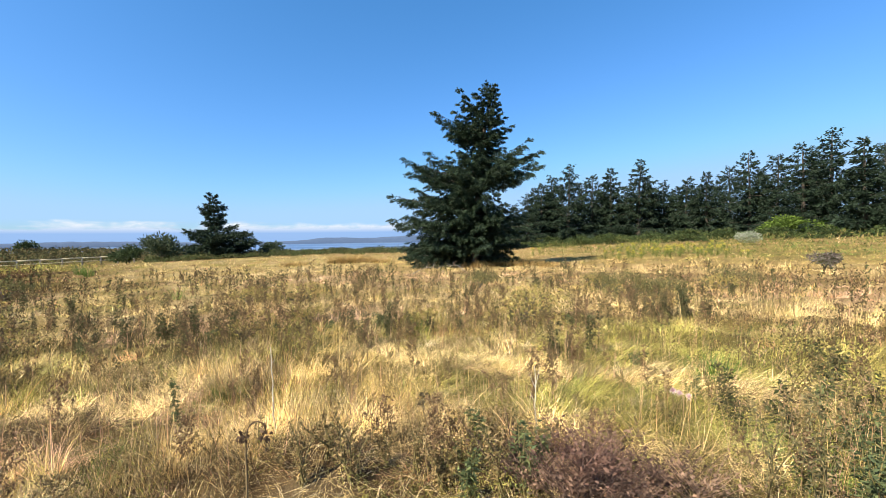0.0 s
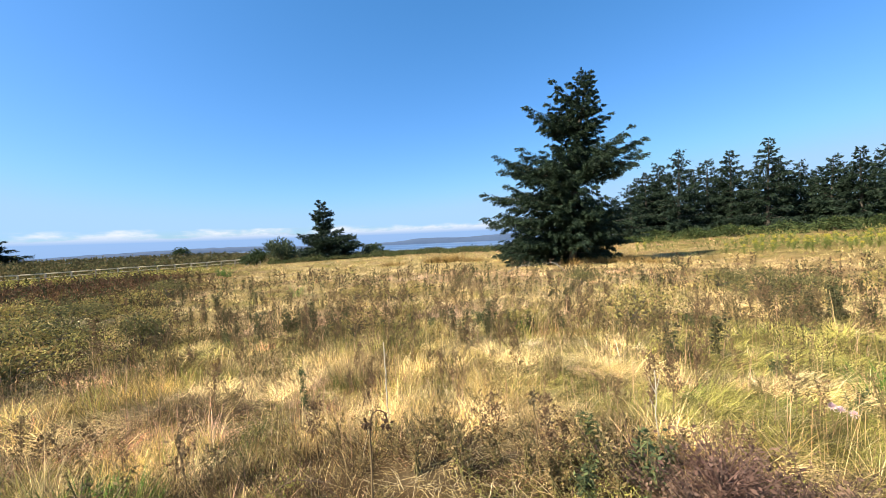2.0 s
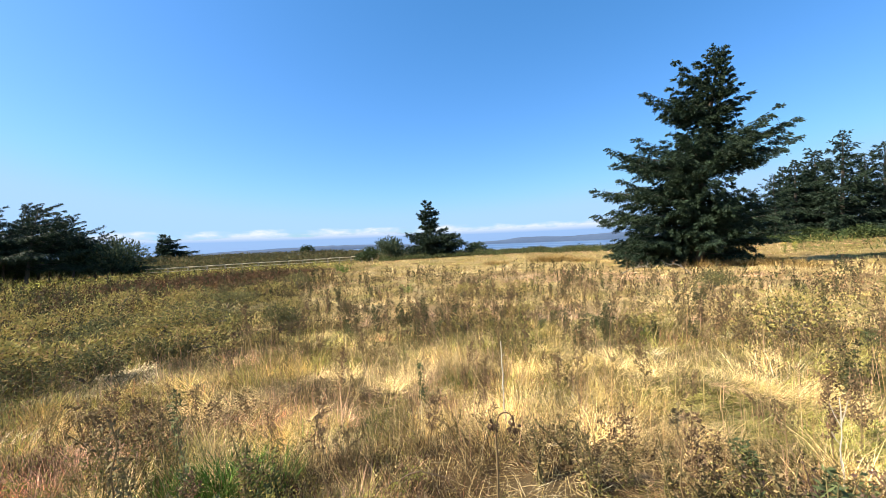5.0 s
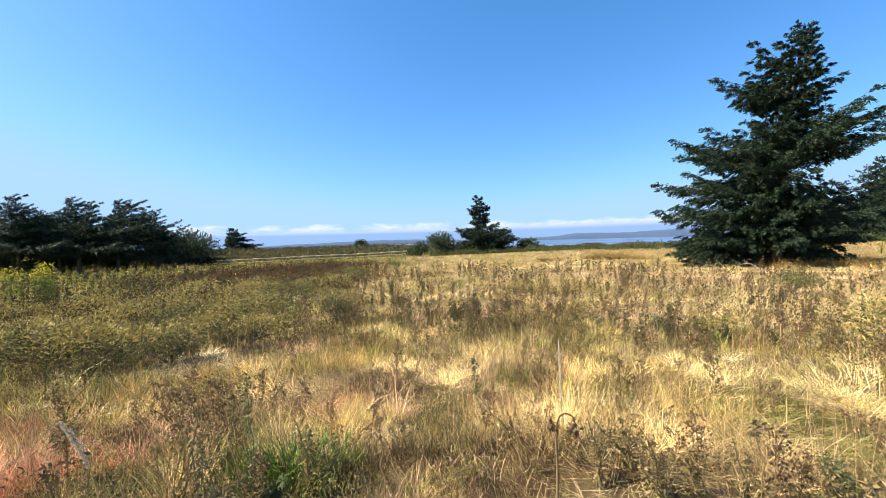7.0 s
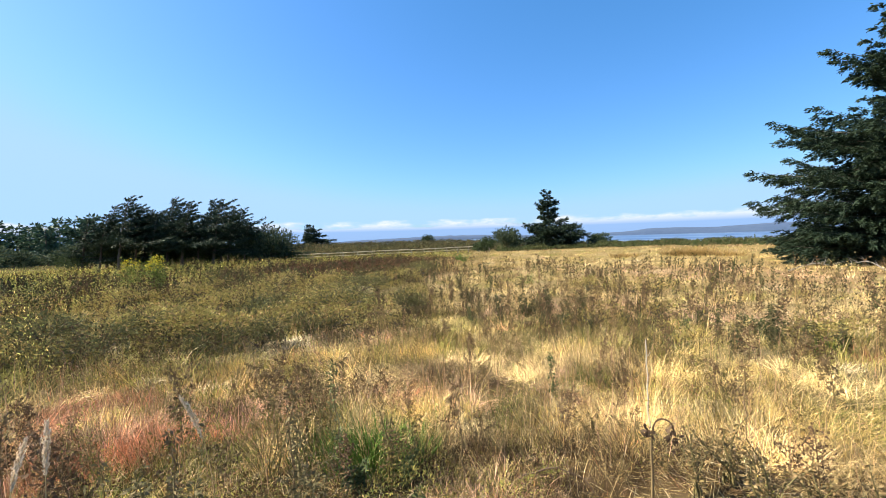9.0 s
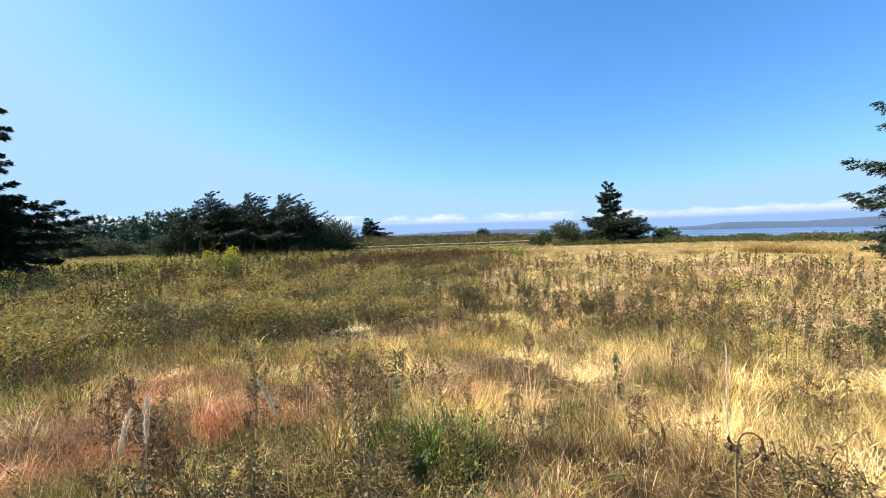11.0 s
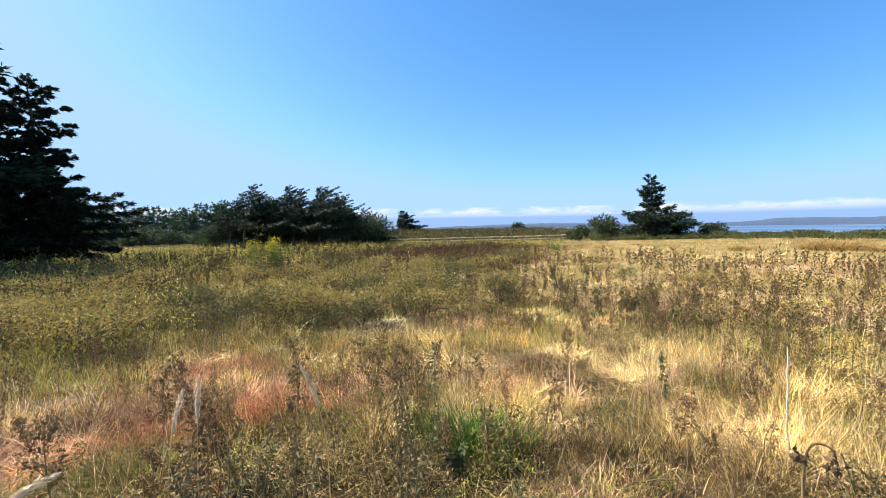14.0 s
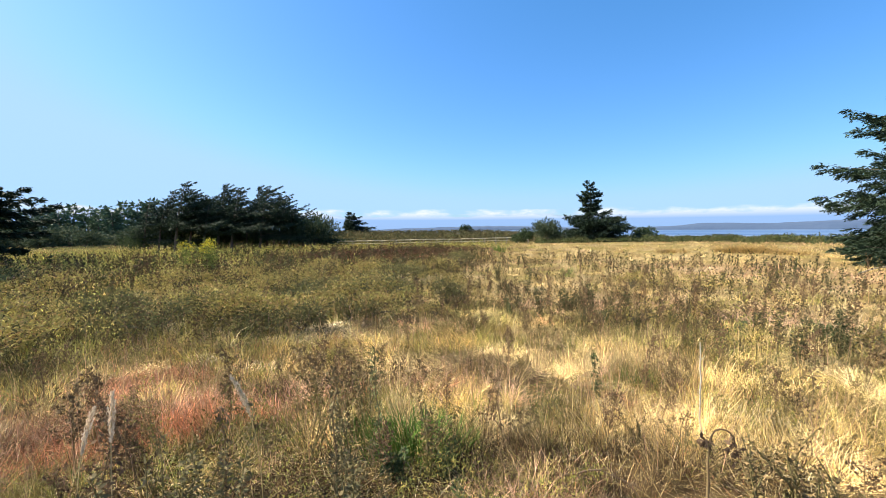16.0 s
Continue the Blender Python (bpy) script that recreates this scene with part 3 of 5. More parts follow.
# ---- bushes ----
def bush(name, w, h, leaves, seed, label, colours, leaf=(0.09, 0.05), lumps=7, group="", category="bush", spiky=0.0, material=None):
    """A bush: forked stems from the root, and leaves in uneven lumps round their ends."""
    rng = np.random.RandomState(seed)
    root = new(name)
    wood, base, way = [], [], []
    for k in range(lumps):
        a, r = rng.rand() * 2 * np.pi, math.sqrt(rng.rand()) * w * 0.36
        top = np.array([math.cos(a) * r, math.sin(a) * r, h * (0.45 + 0.4 * rng.rand()) * (1 - 0.35 * (r / (0.36 * w)) ** 2)])
        s = np.linspace(0, 1, 5)[:, None]
        mid = np.array([math.cos(a) * r * 0.3, math.sin(a) * r * 0.3, h * 0.35])
        wood.append(tube(2 * s * (1 - s) * mid + s * s * top, np.linspace(0.012 * h + 0.01, 0.006, 5), 4))
        m = leaves // lumps
        off = rng.randn(m, 3)
        off = unit(off) * (rng.rand(m, 1) ** 0.45)
        off *= np.array([w * 0.24, w * 0.24, h * 0.30]) * (0.75 + 0.5 * rng.rand())
        c = top + off
        c[:, 2] = np.abs(c[:, 2])
        base.append(c)
        way.append(off / (w * 0.2) + rng.randn(m, 3) * 0.5 + np.array([0, 0, 0.35 + spiky]))
    base, way = np.concatenate(base), np.concatenate(way)
    n = len(base)
    cols = np.array(colours)[rng.randint(0, len(colours), n)] * (0.8 + 0.4 * rng.rand(n, 1))
    v, f, c = kites(base, way, leaf[0] * (0.6 + 0.8 * rng.rand(n)), leaf[1] * (0.7 + 0.6 * rng.rand(n)), seed + 5, cols)
    for p, q in wood:
        part("stem", mesh_of("stem", p, q, BARK), root)
    tagged(part("foliage", mesh_of("foliage", v, f, material or LEAF, c), root), kind="stuff")
    return tagged(root, label, category, group)


DARKLEAF = ((0.035, 0.055, 0.022), (0.05, 0.07, 0.028), (0.065, 0.085, 0.04))
GREYLEAF = ((0.06, 0.08, 0.048), (0.085, 0.10, 0.055), (0.045, 0.065, 0.035))
at(bush("rounded_bush", 5.2, 3.4, 3000, 81, "rounded grey-green bush beside the small spruce", GREYLEAF, (0.34, 0.13), 10, spiky=0.8), *polar(34.4, 59))
at(bush("low_bush", 4.2, 2.1, 1800, 82, "low green bush at the meadow's edge", DARKLEAF, (0.3, 0.13), 8), *polar(37.4, 60))
at(bush("low_bush", 3.2, 1.9, 1600, 83, "small dark bush at the edge of the bluff", DARKLEAF, (0.3, 0.13), 6), *polar(22.9, 61))
at(bush("broad_bush", 7.5, 4.6, 4200, 84, "tall dense bush at the end of the grove", GREYLEAF, (0.4, 0.14), 12, spiky=0.8), *polar(66.2, 57))
at(bush("low_bush", 4.0, 1.6, 1200, 85, "low dark bush beside the grove", DARKLEAF, (0.3, 0.13), 6), *polar(63.6, 60))
at(bush("heath_bush", 3.6, 2.0, 900, 86, "small dark bush standing out on the heath", DARKLEAF, (0.34, 0.15), 6), *polar(45.3, 92))
at(bush("pale_bush", 2.6, 1.2, 1600, 87, "silvery white flowering bush before the wood", ((0.30, 0.31, 0.24), (0.2, 0.24, 0.14), (0.36, 0.36, 0.30)), (0.2, 0.09), 7), *polar(-36.9, 46))
at(bush("purple_bush", 1.3, 0.7, 1200, 88, "greyish purple seeding weed clump", ((0.15, 0.12, 0.10), (0.10, 0.10, 0.06), (0.2, 0.17, 0.16)), (0.12, 0.05), 6), *polar(-43.0, 24))
at(bush("green_bush", 5.0, 2.2, 2600, 89, "bright yellow-green bush before the wood", ((0.10, 0.15, 0.027), (0.12, 0.175, 0.033), (0.07, 0.11, 0.022)), (0.3, 0.15), 9), *polar(-40.2, 57))
at(bush("green_bush", 4.2, 1.6, 1800, 90, "bright yellow-green bush before the wood", ((0.12, 0.18, 0.03), (0.09, 0.15, 0.03)), (0.3, 0.15), 7), *polar(-42.5, 58))
for k in range(22):
    az = -12 - k * 2.0 + 0.8 * math.sin(k * 3.3)
    ob = bush("hedge_bush", 5.4, 0.9 + 0.45 * abs(math.sin(k * 1.7)), 1100, 100 + k, "low green scrub along the wood's edge",
              ((0.05, 0.07, 0.024), (0.035, 0.055, 0.02), (0.08, 0.095, 0.032)), (0.26, 0.12), 6, "scrub before the wood") if k < 4 else copy_thing(bpy.data.objects["hedge_bush" + ("", ".001", ".002", ".003")[k % 4]], pose(0, 0, 0))
    at(ob, *polar(az, 56 + 2.5 * math.sin(k * 2.3)), 0.1, k * 2.1)
for k in range(18):
    az = 83.5 + k * 1.2
    ob = bush("thicket_bush", 6.5, 3.4, 1100, 130 + k, "grey-green thicket bush before the far wood", GREYLEAF, (0.5, 0.24), 7, "thicket at the far side") if k < 3 else copy_thing(bpy.data.objects["thicket_bush" + ("", ".001", ".002")[k % 3]], pose(0, 0, 0))
    at(ob, *polar(az, 92 + 8 * math.sin(k * 2.3)), 0.1, k * 2.1, 0.75 + 0.3 * math.sin(k * 1.3))


for k in range(14):
    az = 67.5 + k * 1.35 + 0.4 * math.sin(k * 2.7)
    ob = bush("understory_bush", 5.6, 3.6, 1500, 160 + k, "dark bush in the shade of the grove", DARKLEAF, (0.3, 0.13), 7, "understory of the grove") if k < 3 else copy_thing(bpy.data.objects["understory_bush" + ("", ".001", ".002")[k % 3]], pose(0, 0, 0))
    at(ob, *polar(az, 64 + 2.0 * math.sin(k * 2.3)), 0.1, k * 2.1, 0.85 + 0.25 * math.sin(k * 1.3))


# low scrub: hedge along the bluff and heath behind the fence
def scrub(name, pts, h, size, seed, label, colours):
    rng = np.random.RandomState(seed)
    n = len(pts)
    hz = height(pts[:, 0], pts[:, 1])
    lump = np.clip(0.7 + 0.35 * Waves(4.0, seed)(pts[:, 0], pts[:, 1]) + 0.2 * Waves(1.4, seed + 1)(pts[:, 0], pts[:, 1]), 0.25, 1.5)
    base = np.stack([pts[:, 0], pts[:, 1], hz + h * lump * rng.rand(n) ** 0.5], -1)
    way = rng.randn(n, 3) * 0.6 + np.array([0, 0, 0.8])
    cols = np.array(colours)[rng.randint(0, len(colours), n)] * (0.75 + 0.5 * rng.rand(n, 1))
    v, f, c = kites(base, way, size[0] * (0.6 + 0.8 * rng.rand(n)), size[1] * (0.7 + 0.6 * rng.rand(n)), seed + 2, cols)
    return tagged(new(name, mesh_of(name, v, f, LEAF, c)), label, "scrub", kind="stuff")


rng = np.random.RandomState(5)
az, d = np.radians(rng.uniform(-8, 36, 30000)), 51 + 18 * rng.rand(30000) ** 0.8
scrub("bluff_hedge", np.stack([-np.sin(az) * d, np.cos(az) * d], -1), 0.58, (0.24, 0.11), 6, "low dark green hedge along the top of the bluff", ((0.05, 0.07, 0.025), (0.07, 0.08, 0.03), (0.10, 0.095, 0.04)))
az, d = np.radians(rng.uniform(30, 80, 30000)), 68 + 34 * rng.rand(30000)
scrub("heath", np.stack([-np.sin(az) * d, np.cos(az) * d], -1), 0.7, (0.42, 0.16), 8, "olive-brown heath scrub on the ridge behind the fence", ((0.085, 0.08, 0.033), (0.115, 0.095, 0.042), (0.065, 0.072, 0.03), (0.14, 0.105, 0.05)))


# ---- fence ----
def box(a, b, w, h):
    """A squared timber from a to b with slightly rounded edges, as triangles."""
    a, b = np.array(a, float), np.array(b, float)
    t = unit(b - a)
    up = np.array([0, 0, 1.0]) if abs(t[2]) < 0.9 else np.array([1.0, 0, 0])
    s = unit(np.cross(t, up))
    u = np.cross(s, t)
    k = 0.72
    ring = [(1, k), (k, 1), (-k, 1), (-1, k), (-1, -k), (-k, -1), (k, -1), (1, -k)]
    v = np.array([p + s * x * w / 2 + u * y * h / 2 for p in (a, b) for x, y in ring])
    f = []
    for i in range(8):
        j = (i + 1) % 8
        f += [(i, j, 8 + j), (i, 8 + j, 8 + i)]
    for i in range(1, 7):
        f += [(0, i + 1, i), (8, 8 + i, 8 + i + 1)]
    return v, np.array(f)


fence = new("rail_fence")
tagged(fence, "long low fence of weathered pale timber rails on short posts", "fence")
ax, ay = polar(65.0, 60.5)
bx, by = polar(37.0, 64.5)
N = 17
posts = []
for k in range(N):
    s = k / (N - 1)
    bow = 4.0 * math.sin(math.pi * s)
    x, y = ax + (bx - ax) * s, ay + (by - ay) * s
    x, y = x + bow * math.sin(radians(-51)) * -0.2, y + bow * 0.2
    posts.append((x, y, float(height(x, y))))
for k, (x, y, z) in enumerate(posts):
    v, f = box((x, y, z - 0.3), (x + 0.01 * math.sin(k), y, z + 0.94), 0.13, 0.13)
    part("post", mesh_of("post", v, f, GREYWOOD), fence, "grey post")
    if k:
        px, py, pz = posts[k - 1]
        for hgt in (0.92, 0.52):
            v, f = box((px, py, pz + hgt), (x, y, z + hgt + 0.03 * math.sin(k * 3.1)), 0.08, 0.12 if hgt > 0.6 else 0.07)
            part("rail", mesh_of("rail", v, f, RAIL), fence)

# ---- meadow ----
PAL = np.array([(0.77, 0.575, 0.275),    # 0 straw
                (0.53, 0.37, 0.125),   # 1 gold
                (0.83, 0.68, 0.42),    # 2 bleached
                (0.37, 0.33, 0.08),  # 3 yellow-green
                (0.11, 0.155, 0.032),  # 4 green
                (0.28, 0.235, 0.075),  # 5 olive
                (0.52, 0.22, 0.11),   # 6 rust
                (0.68, 0.415, 0.27),   # 7 pink
                (0.105, 0.062, 0.03)])  # 8 brown
N1, N2, N3, N4, FLOW, LODGE = Waves(5, 31), Waves(3, 32), Waves(7, 33), Waves(2.2, 34), Waves(2.8, 35), Waves(2.2, 36)

PATCH = [Waves(1.9, 60 + k) for k in range(len(PAL))]
SPOT = [Waves(0.7, 160 + k) for k in range(len(PAL))]


def dark_side(x, y):
    """1 in the weedy olive part of the meadow, 0 in the straw."""
    d, az = np.hypot(x, y), np.degrees(np.arctan2(-x, y))
    edge = np.interp(d, [4, 5.6, 6.6, 8, 10, 14, 23, 35, 60], [130, 106, 80, 64, 54, 49, 46, 42, 39])
    return smooth01((az - edge + 5 + 4 * N1(x, y)) / 12) * smooth01((d - 4) / 3)


def blob(x, y, cx, cy, rx, ry=None):
    return np.exp(-((x - cx) / rx) ** 2 - ((y - cy) / (ry or rx)) ** 2)


def mixture(x, y):
    """The share of each colour of plant at a place."""
    w = np.zeros((len(x), len(PAL)))
    D = dark_side(x, y)
    n1, n2, n3, n4 = N1(x, y), N2(x, y), N3(x, y), N4(x, y)
    w[:, 0] = 1.45 + 0.5 * n1
    w[:, 1] = 0.55 + 0.6 * n2
    w[:, 2] = 0.25 + 0.35 * n3
    w[:, 3] = 0.32 + 0.45 * n4
    w[:, 4] = 0.08 + 0.30 * np.maximum(n1 - 0.5, 0)
    w[:, 5] = 0.28 + 0.4 * np.maximum(n4, 0)
    w[:, 6] = 0.06 + 0.3 * np.maximum(n3 - 0.3, 0)
    w[:, 7] = 0.06 + 0.25 * np.maximum(-n2 - 0.2, 0)
    w[:, 8] = 0.30 + 0.5 * np.maximum(-n4, 0)
    dk = np.array([0.30, 0.45, 0.03, 0.75, 0.12, 1.5, 0.18, 0.03, 0.6])
    w = np.maximum(w, 0) * (1 - D[:, None]) + D[:, None] * dk * (1 + 0.35 * np.stack([n1, n2, n3, n4, n1, n2, n3, n4, n2], 1))
    for k in range(len(PAL)):
        w[:, k] *= np.exp(0.85 * PATCH[k](x, y) + 1.2 * SPOT[k](x, y))
    for cx, cy, r, k, g in ((9.5, 9.5, 2.2, 7, 5), (2.3, 4.6, 1.5, 3, 11), (3.4, 5.6, 1.5, 3, 8), (2.6, 4.9, 1.0, 4, 1.5), (-1.0, 2.4, 0.5, 8, 12), (0.2, 2.4, 0.5, 8, 8), (1.1, 2.5, 0.5, 8, 6), (1.1, 2.5, 0.5, 6, 1), (-2.75, 1.7, 0.35, 4, 5), (-6.5, 2.6, 0.5, 2, 16), (-7.3, 2.2, 0.55, 2, 18), (-7.3, 2.2, 0.7, 0, 9), (-8.5, 1.3, 0.45, 2, 12), (-7.9, 1.0, 0.5, 2, 3), (-6.8, -1.3, 0.5, 0, 3), (-8.6, -1.4, 1.2, 3, 9), (-7.6, -1.0, 0.9, 3, 5), (-11.4, 7.3, 1.0, 2, 16), (-10.2, 8.2, 0.9, 2, 10), (-4.1, 2.9, 0.6, 0, 6), (-19.5, 13.5, 5, 8, 22), (-24, 14, 5, 8, 22), (-27, 20, 6, 8, 18), (-23, 15, 6, 6, 2.5), (-4.3, 8.6, 0.9, 7, 8), (-2.0, 8.8, 0.9, 7, 5), (-1.0, 8.6, 0.8, 2, 5), (-1.1, 3.7, 0.4, 8, 4),
                         (-5.2, 0.2, 0.7, 6, 30), (-5.2, 0.2, 0.7, 7, 5), (-4.5, 0.6, 0.6, 6, 10), (-4.5, 0.6, 0.6, 7, 5), (-5.1, -0.8, 0.6, 7, 14), (-4.6, 0.3, 0.6, 6, 6), (-3.6, 3.5, 0.9, 7, 1.3), (-3.4, 2.2, 0.7, 6, 0.5), (-2.8, 2.8, 0.8, 7, 1.6), (-2.2, 4.2, 0.9, 1, 4), (-1.0, 4.6, 0.7, 1, 5),
                         (-7.9, 5.2, 1.4, 5, 8), (-10, 5.5, 1.6, 5, 6), (3.4, 2.6, 1.2, 5, 9), (4.0, 3.4, 1.2, 8, 6), (3.0, 2.6, 0.8, 4, 5), (2.1, 2.8, 0.5, 5, 8), (-3.5, -0.9, 0.6, 5, 3), (-1.3, 3.4, 0.6, 0, 3), (0.4, 15, 3, 2, 2), (-3, 17, 4, 7, 2), (-3.4, 1.0, 1.2, 5, 1.5), (-2.6, 2.6, 1.0, 8, 2), (-3.2, 3.4, 1.0, 8, 1.5), (-2.8, 0.2, 1.0, 8, 6), (-2.8, 0.2, 1.0, 5, 3), (-3.2, 0.8, 1.2, 8, 2), (-5.2, -0.9, 1.4, 0, 5), (-5.8, -1.6, 1.2, 2, 4), (-4.6, -0.6, 1.6, 8, 2), (-1.2, 6.0, 1.2, 5, 3), (-3.3, 6.2, 1.2, 5, 3)):
        w[:, k] += g * blob(x, y, cx, cy, r)
    d, az = np.hypot(x, y), np.degrees(np.arctan2(-x, y))
    low = smooth01((3.5 - d) / 0.6)
    w[:, 3:6] *= 1 - 0.8 * low[:, None]
    w[:, 8] += 4.0 * low
    w[:, 0] += 0.6 * low
    w[:, 7] += 0.8 * low
    w[:, 6] += 0.5 * low
    w[:, 8] += 0.35 * smooth01((d - 14) / 12)
    w[:, 5] += 0.15 * smooth01((d - 14) / 12)
    mixed = smooth01((az - 44) / 10) * smooth01((d - 3.2) / 1.0) * smooth01((8.0 - d) / 1.5)
    w[:, 0] *= 1 - 0.6 * mixed
    w[:, 2] *= 1 - 0.3 * mixed
    for k, g in ((1, 0.3), (3, 0.3), (5, 0.7), (6, 0.35), (7, 0.35), (8, 0.6)):
        w[:, k] += g * mixed * np.exp(0.9 * SPOT[k](x, y))
    tan_side = smooth01((d - 9) / 8) * smooth01((25 - az) / 20)
    w[:, 7] += 0.4 * tan_side * (1 + 0.6 * n2)
    w[:, 1] += 0.7 * tan_side
    w[:, 2] *= 1 - 0.6 * tan_side
    side = smooth01((d - 11) / 8) * smooth01((-az - 12) / 12)
    w[:, 8] += 1.5 * side
    w[:, 1] += 0.8 * side
    near_side = smooth01((x - 2.2) / 2.5) * smooth01((11 - d) / 3)
    w[:, 5] += 0.9 * near_side
    w[:, 8] += 0.6 * near_side
    w[:, 1] += 0.8 * near_side
    w[:, 2] *= 1 - 0.7 * near_side
    w[:, 7] += 0.5 * side
    w[:, 6] += 0.25 * side
    rise = smooth01((d - 24) / 10) * smooth01((-az - 14) / 10)
    w[:, 4] += 2.6 * rise * (1 + n1)
    w[:, 3] += 1.6 * rise
    w[:, 5] += 1.5 * rise
    w = np.maximum(w, 0.0)
    return w / w.sum(1, keepdims=True)


share = mixture(gv[:, 0], gv[:, 1])
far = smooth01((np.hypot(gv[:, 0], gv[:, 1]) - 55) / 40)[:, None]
# dark soil, with shadow between tufts put into its tint, deepest near the origin
shaded_thatch = (share @ PAL) * (0.29 + 0.26 * smooth01((np.hypot(gv[:, 0], gv[:, 1]) - 5) / 12))[:, None] * (1 - far) + np.array([0.085, 0.08, 0.035]) * far
tagged(new("ground", mesh_of("ground", gv, gf, SOIL, shaded_thatch, smooth=True)), "dry straw-littered soil of a coastal meadow", "ground", kind="structure")


def sow(n, d0, d1, az0, az1, seed, power=0.0):
    """Places in a sector of the plan, with a density that falls off with the distance squared."""
    r = np.random.RandomState(seed)
    d = d0 * (d1 / d0) ** (r.rand(n) ** (1 + power))
    az = np.radians(r.uniform(az0, az1, n))
    return -np.sin(az) * d, np.cos(az) * d, d


def blades(x, y, z, L, W, way, lean, curl, tint, segs):
    """Grass blades: narrow strips that bend over from the root, each with a pointed tip."""
    r = np.random.RandomState(segs + len(x))
    n = len(x)
    pos = np.stack([x, y, z], -1)
    flat = np.stack([np.cos(way), np.sin(way), 0 * way], -1)
    fa = way + np.pi / 2 + r.randn(n) * 0.7
    side = np.stack([np.cos(fa), np.sin(fa), 0 * fa], -1)
    rows = []
    for k in range(segs + 1):
        t = k / segs
        if k < segs:
            wd = (W * (1 - t ** 2 * 0.75) / 2)[:, None]
            rows += [pos - side * wd, pos + side * wd]
        else:
            rows.append(pos)
        ang = lean + curl * (t + 0.5 / segs)
        step = (L / segs)[:, None]
        pos = pos + step * (flat * np.sin(ang)[:, None] + np.array([0, 0, 1.0]) * np.cos(ang)[:, None])
    v = np.stack(rows, 1)
    m = 2 * segs + 1
    f = []
    for k in range(segs - 1):
        a = 2 * k
        f += [(a, a + 1, a + 3), (a, a + 3, a + 2)]
    f.append((2 * segs - 2, 2 * segs - 1, 2 * segs))
    f = np.array(f)[None] + (np.arange(n) * m)[:, None, None]
    return v.reshape(-1, 3), f.reshape(-1, 3), np.repeat(tint, m, 0)


UPRIGHT = np.array([0.40, 0.36, 0.26, 0.40, 0.34, 0.27, 0.34, 0.36, 0.34])     # usual blade length of each kind


def tufts(name, count, per, d0, d1, az0, az1, seed, segs, label, wide=1.0, tall=1.0):
    """Tufted grass: each tuft has its own kind, height, lean and size."""
    r = np.random.RandomState(seed)
    tx, ty, td = sow(count, d0, d1, az0, az1, seed)
    w = mixture(tx, ty)
    cum = np.cumsum(w, 1)
    kind = (r.rand(count)[:, None] > cum).sum(1).clip(0, len(PAL) - 1)
    D = dark_side(tx, ty)
    lodged = smooth01(0.46 + 0.75 * LODGE(tx, ty) + 0.5 * r.randn(count)) * (1 - 0.8 * D)
    lodged = np.maximum(lodged, (kind == 2) * 0.9)
    pressed = np.clip(blob(tx, ty, 2.7, 4.9, 1.7) + blob(tx, ty, 0.2, 4.2, 0.6), 0, 1)
    lodged = np.maximum(lodged, pressed * 1.15)
    tdir = FLOW(tx, ty) * 2.2 * (1 - pressed) + r.randn(count) * 0.5 * (1 - 0.7 * pressed)
    hgt = tall * (0.70 + 0.4 * r.rand(count) ** 2) * (0.95 - 0.2 * smooth01((td - 3.5) / 2) * (1 - D) - 0.2 * D * smooth01((td - 8) / 5)) * (1 - 0.35 * smooth01((3.6 - td) / 0.8)) * UPRIGHT[kind] * (0.55 + 0.65 * r.rand(count)) * (1 + 0.15 * N2(tx, ty))
    rad = (0.03 + 0.05 * r.rand(count)) + 0.0045 * td
    m = np.where(r.rand(count) < 0.10 * D * smooth01((30 - td) / 8) + 0.8 * blob(tx, ty, -0.9, 2.4, 0.6, 0.45) + 0.6 * blob(tx, ty, 3.3, 2.5, 1.0, 0.7) + 0.5 * blob(tx, ty, 0.4, 2.3, 0.8, 0.35) + 0.4 * blob(tx, ty, -2.7, 0.1, 1.1, 0.9) + 0.3 * smooth01((2.9 - td) / 0.5), 0, np.maximum(3, (per * (0.4 + 1.2 * r.rand(count))).astype(int)))
    idx = np.repeat(np.arange(count), m)
    n = len(idx)
    off = r.randn(n, 2) * rad[idx][:, None] * 0.8
    x, y = tx[idx] + off[:, 0], ty[idx] + off[:, 1]
    out = np.arctan2(off[:, 1], off[:, 0])
    lo = lodged[idx]
    way = np.where(r.rand(n) < lo, tdir[idx] + r.randn(n) * 0.38, out + r.randn(n) * 0.9)
    lean = np.abs(r.randn(n)) * 0.22 + 0.18 * np.hypot(off[:, 0], off[:, 1]) / rad[idx] + lo * (0.5 + 0.6 * r.rand(n))
    curl = 0.15 + 0.9 * r.rand(n) ** 1.3 + 0.35 * lo
    own = (r.rand(n)[:, None] > cum[idx]).sum(1).clip(0, len(PAL) - 1)
    k = np.where(r.rand(n) < 0.72, kind[idx], own)
    calm = smooth01((td - 5) / 7)
    # nearest blades tinted darker, for dark litter and shadow in the tangle
    tint = PAL[k] * (((0.36 + 1.25 * r.rand(count)) * (1 - calm) + calm * (0.52 + 0.9 * r.rand(count)))[idx] * np.clip(1 + 0.34 * Waves(1.1, 95)(tx, ty) + 0.36 * Waves(0.45, 96)(tx, ty), 0.3, 1.7)[idx] * (0.85 + 0.3 * r.rand(n)) * (1 - 0.25 * smooth01((3.3 - td) / 0.6))[idx])[:, None]
    L = hgt[idx] * (0.55 + 0.75 * r.rand(n)) * (1 + 0.35 * lo)
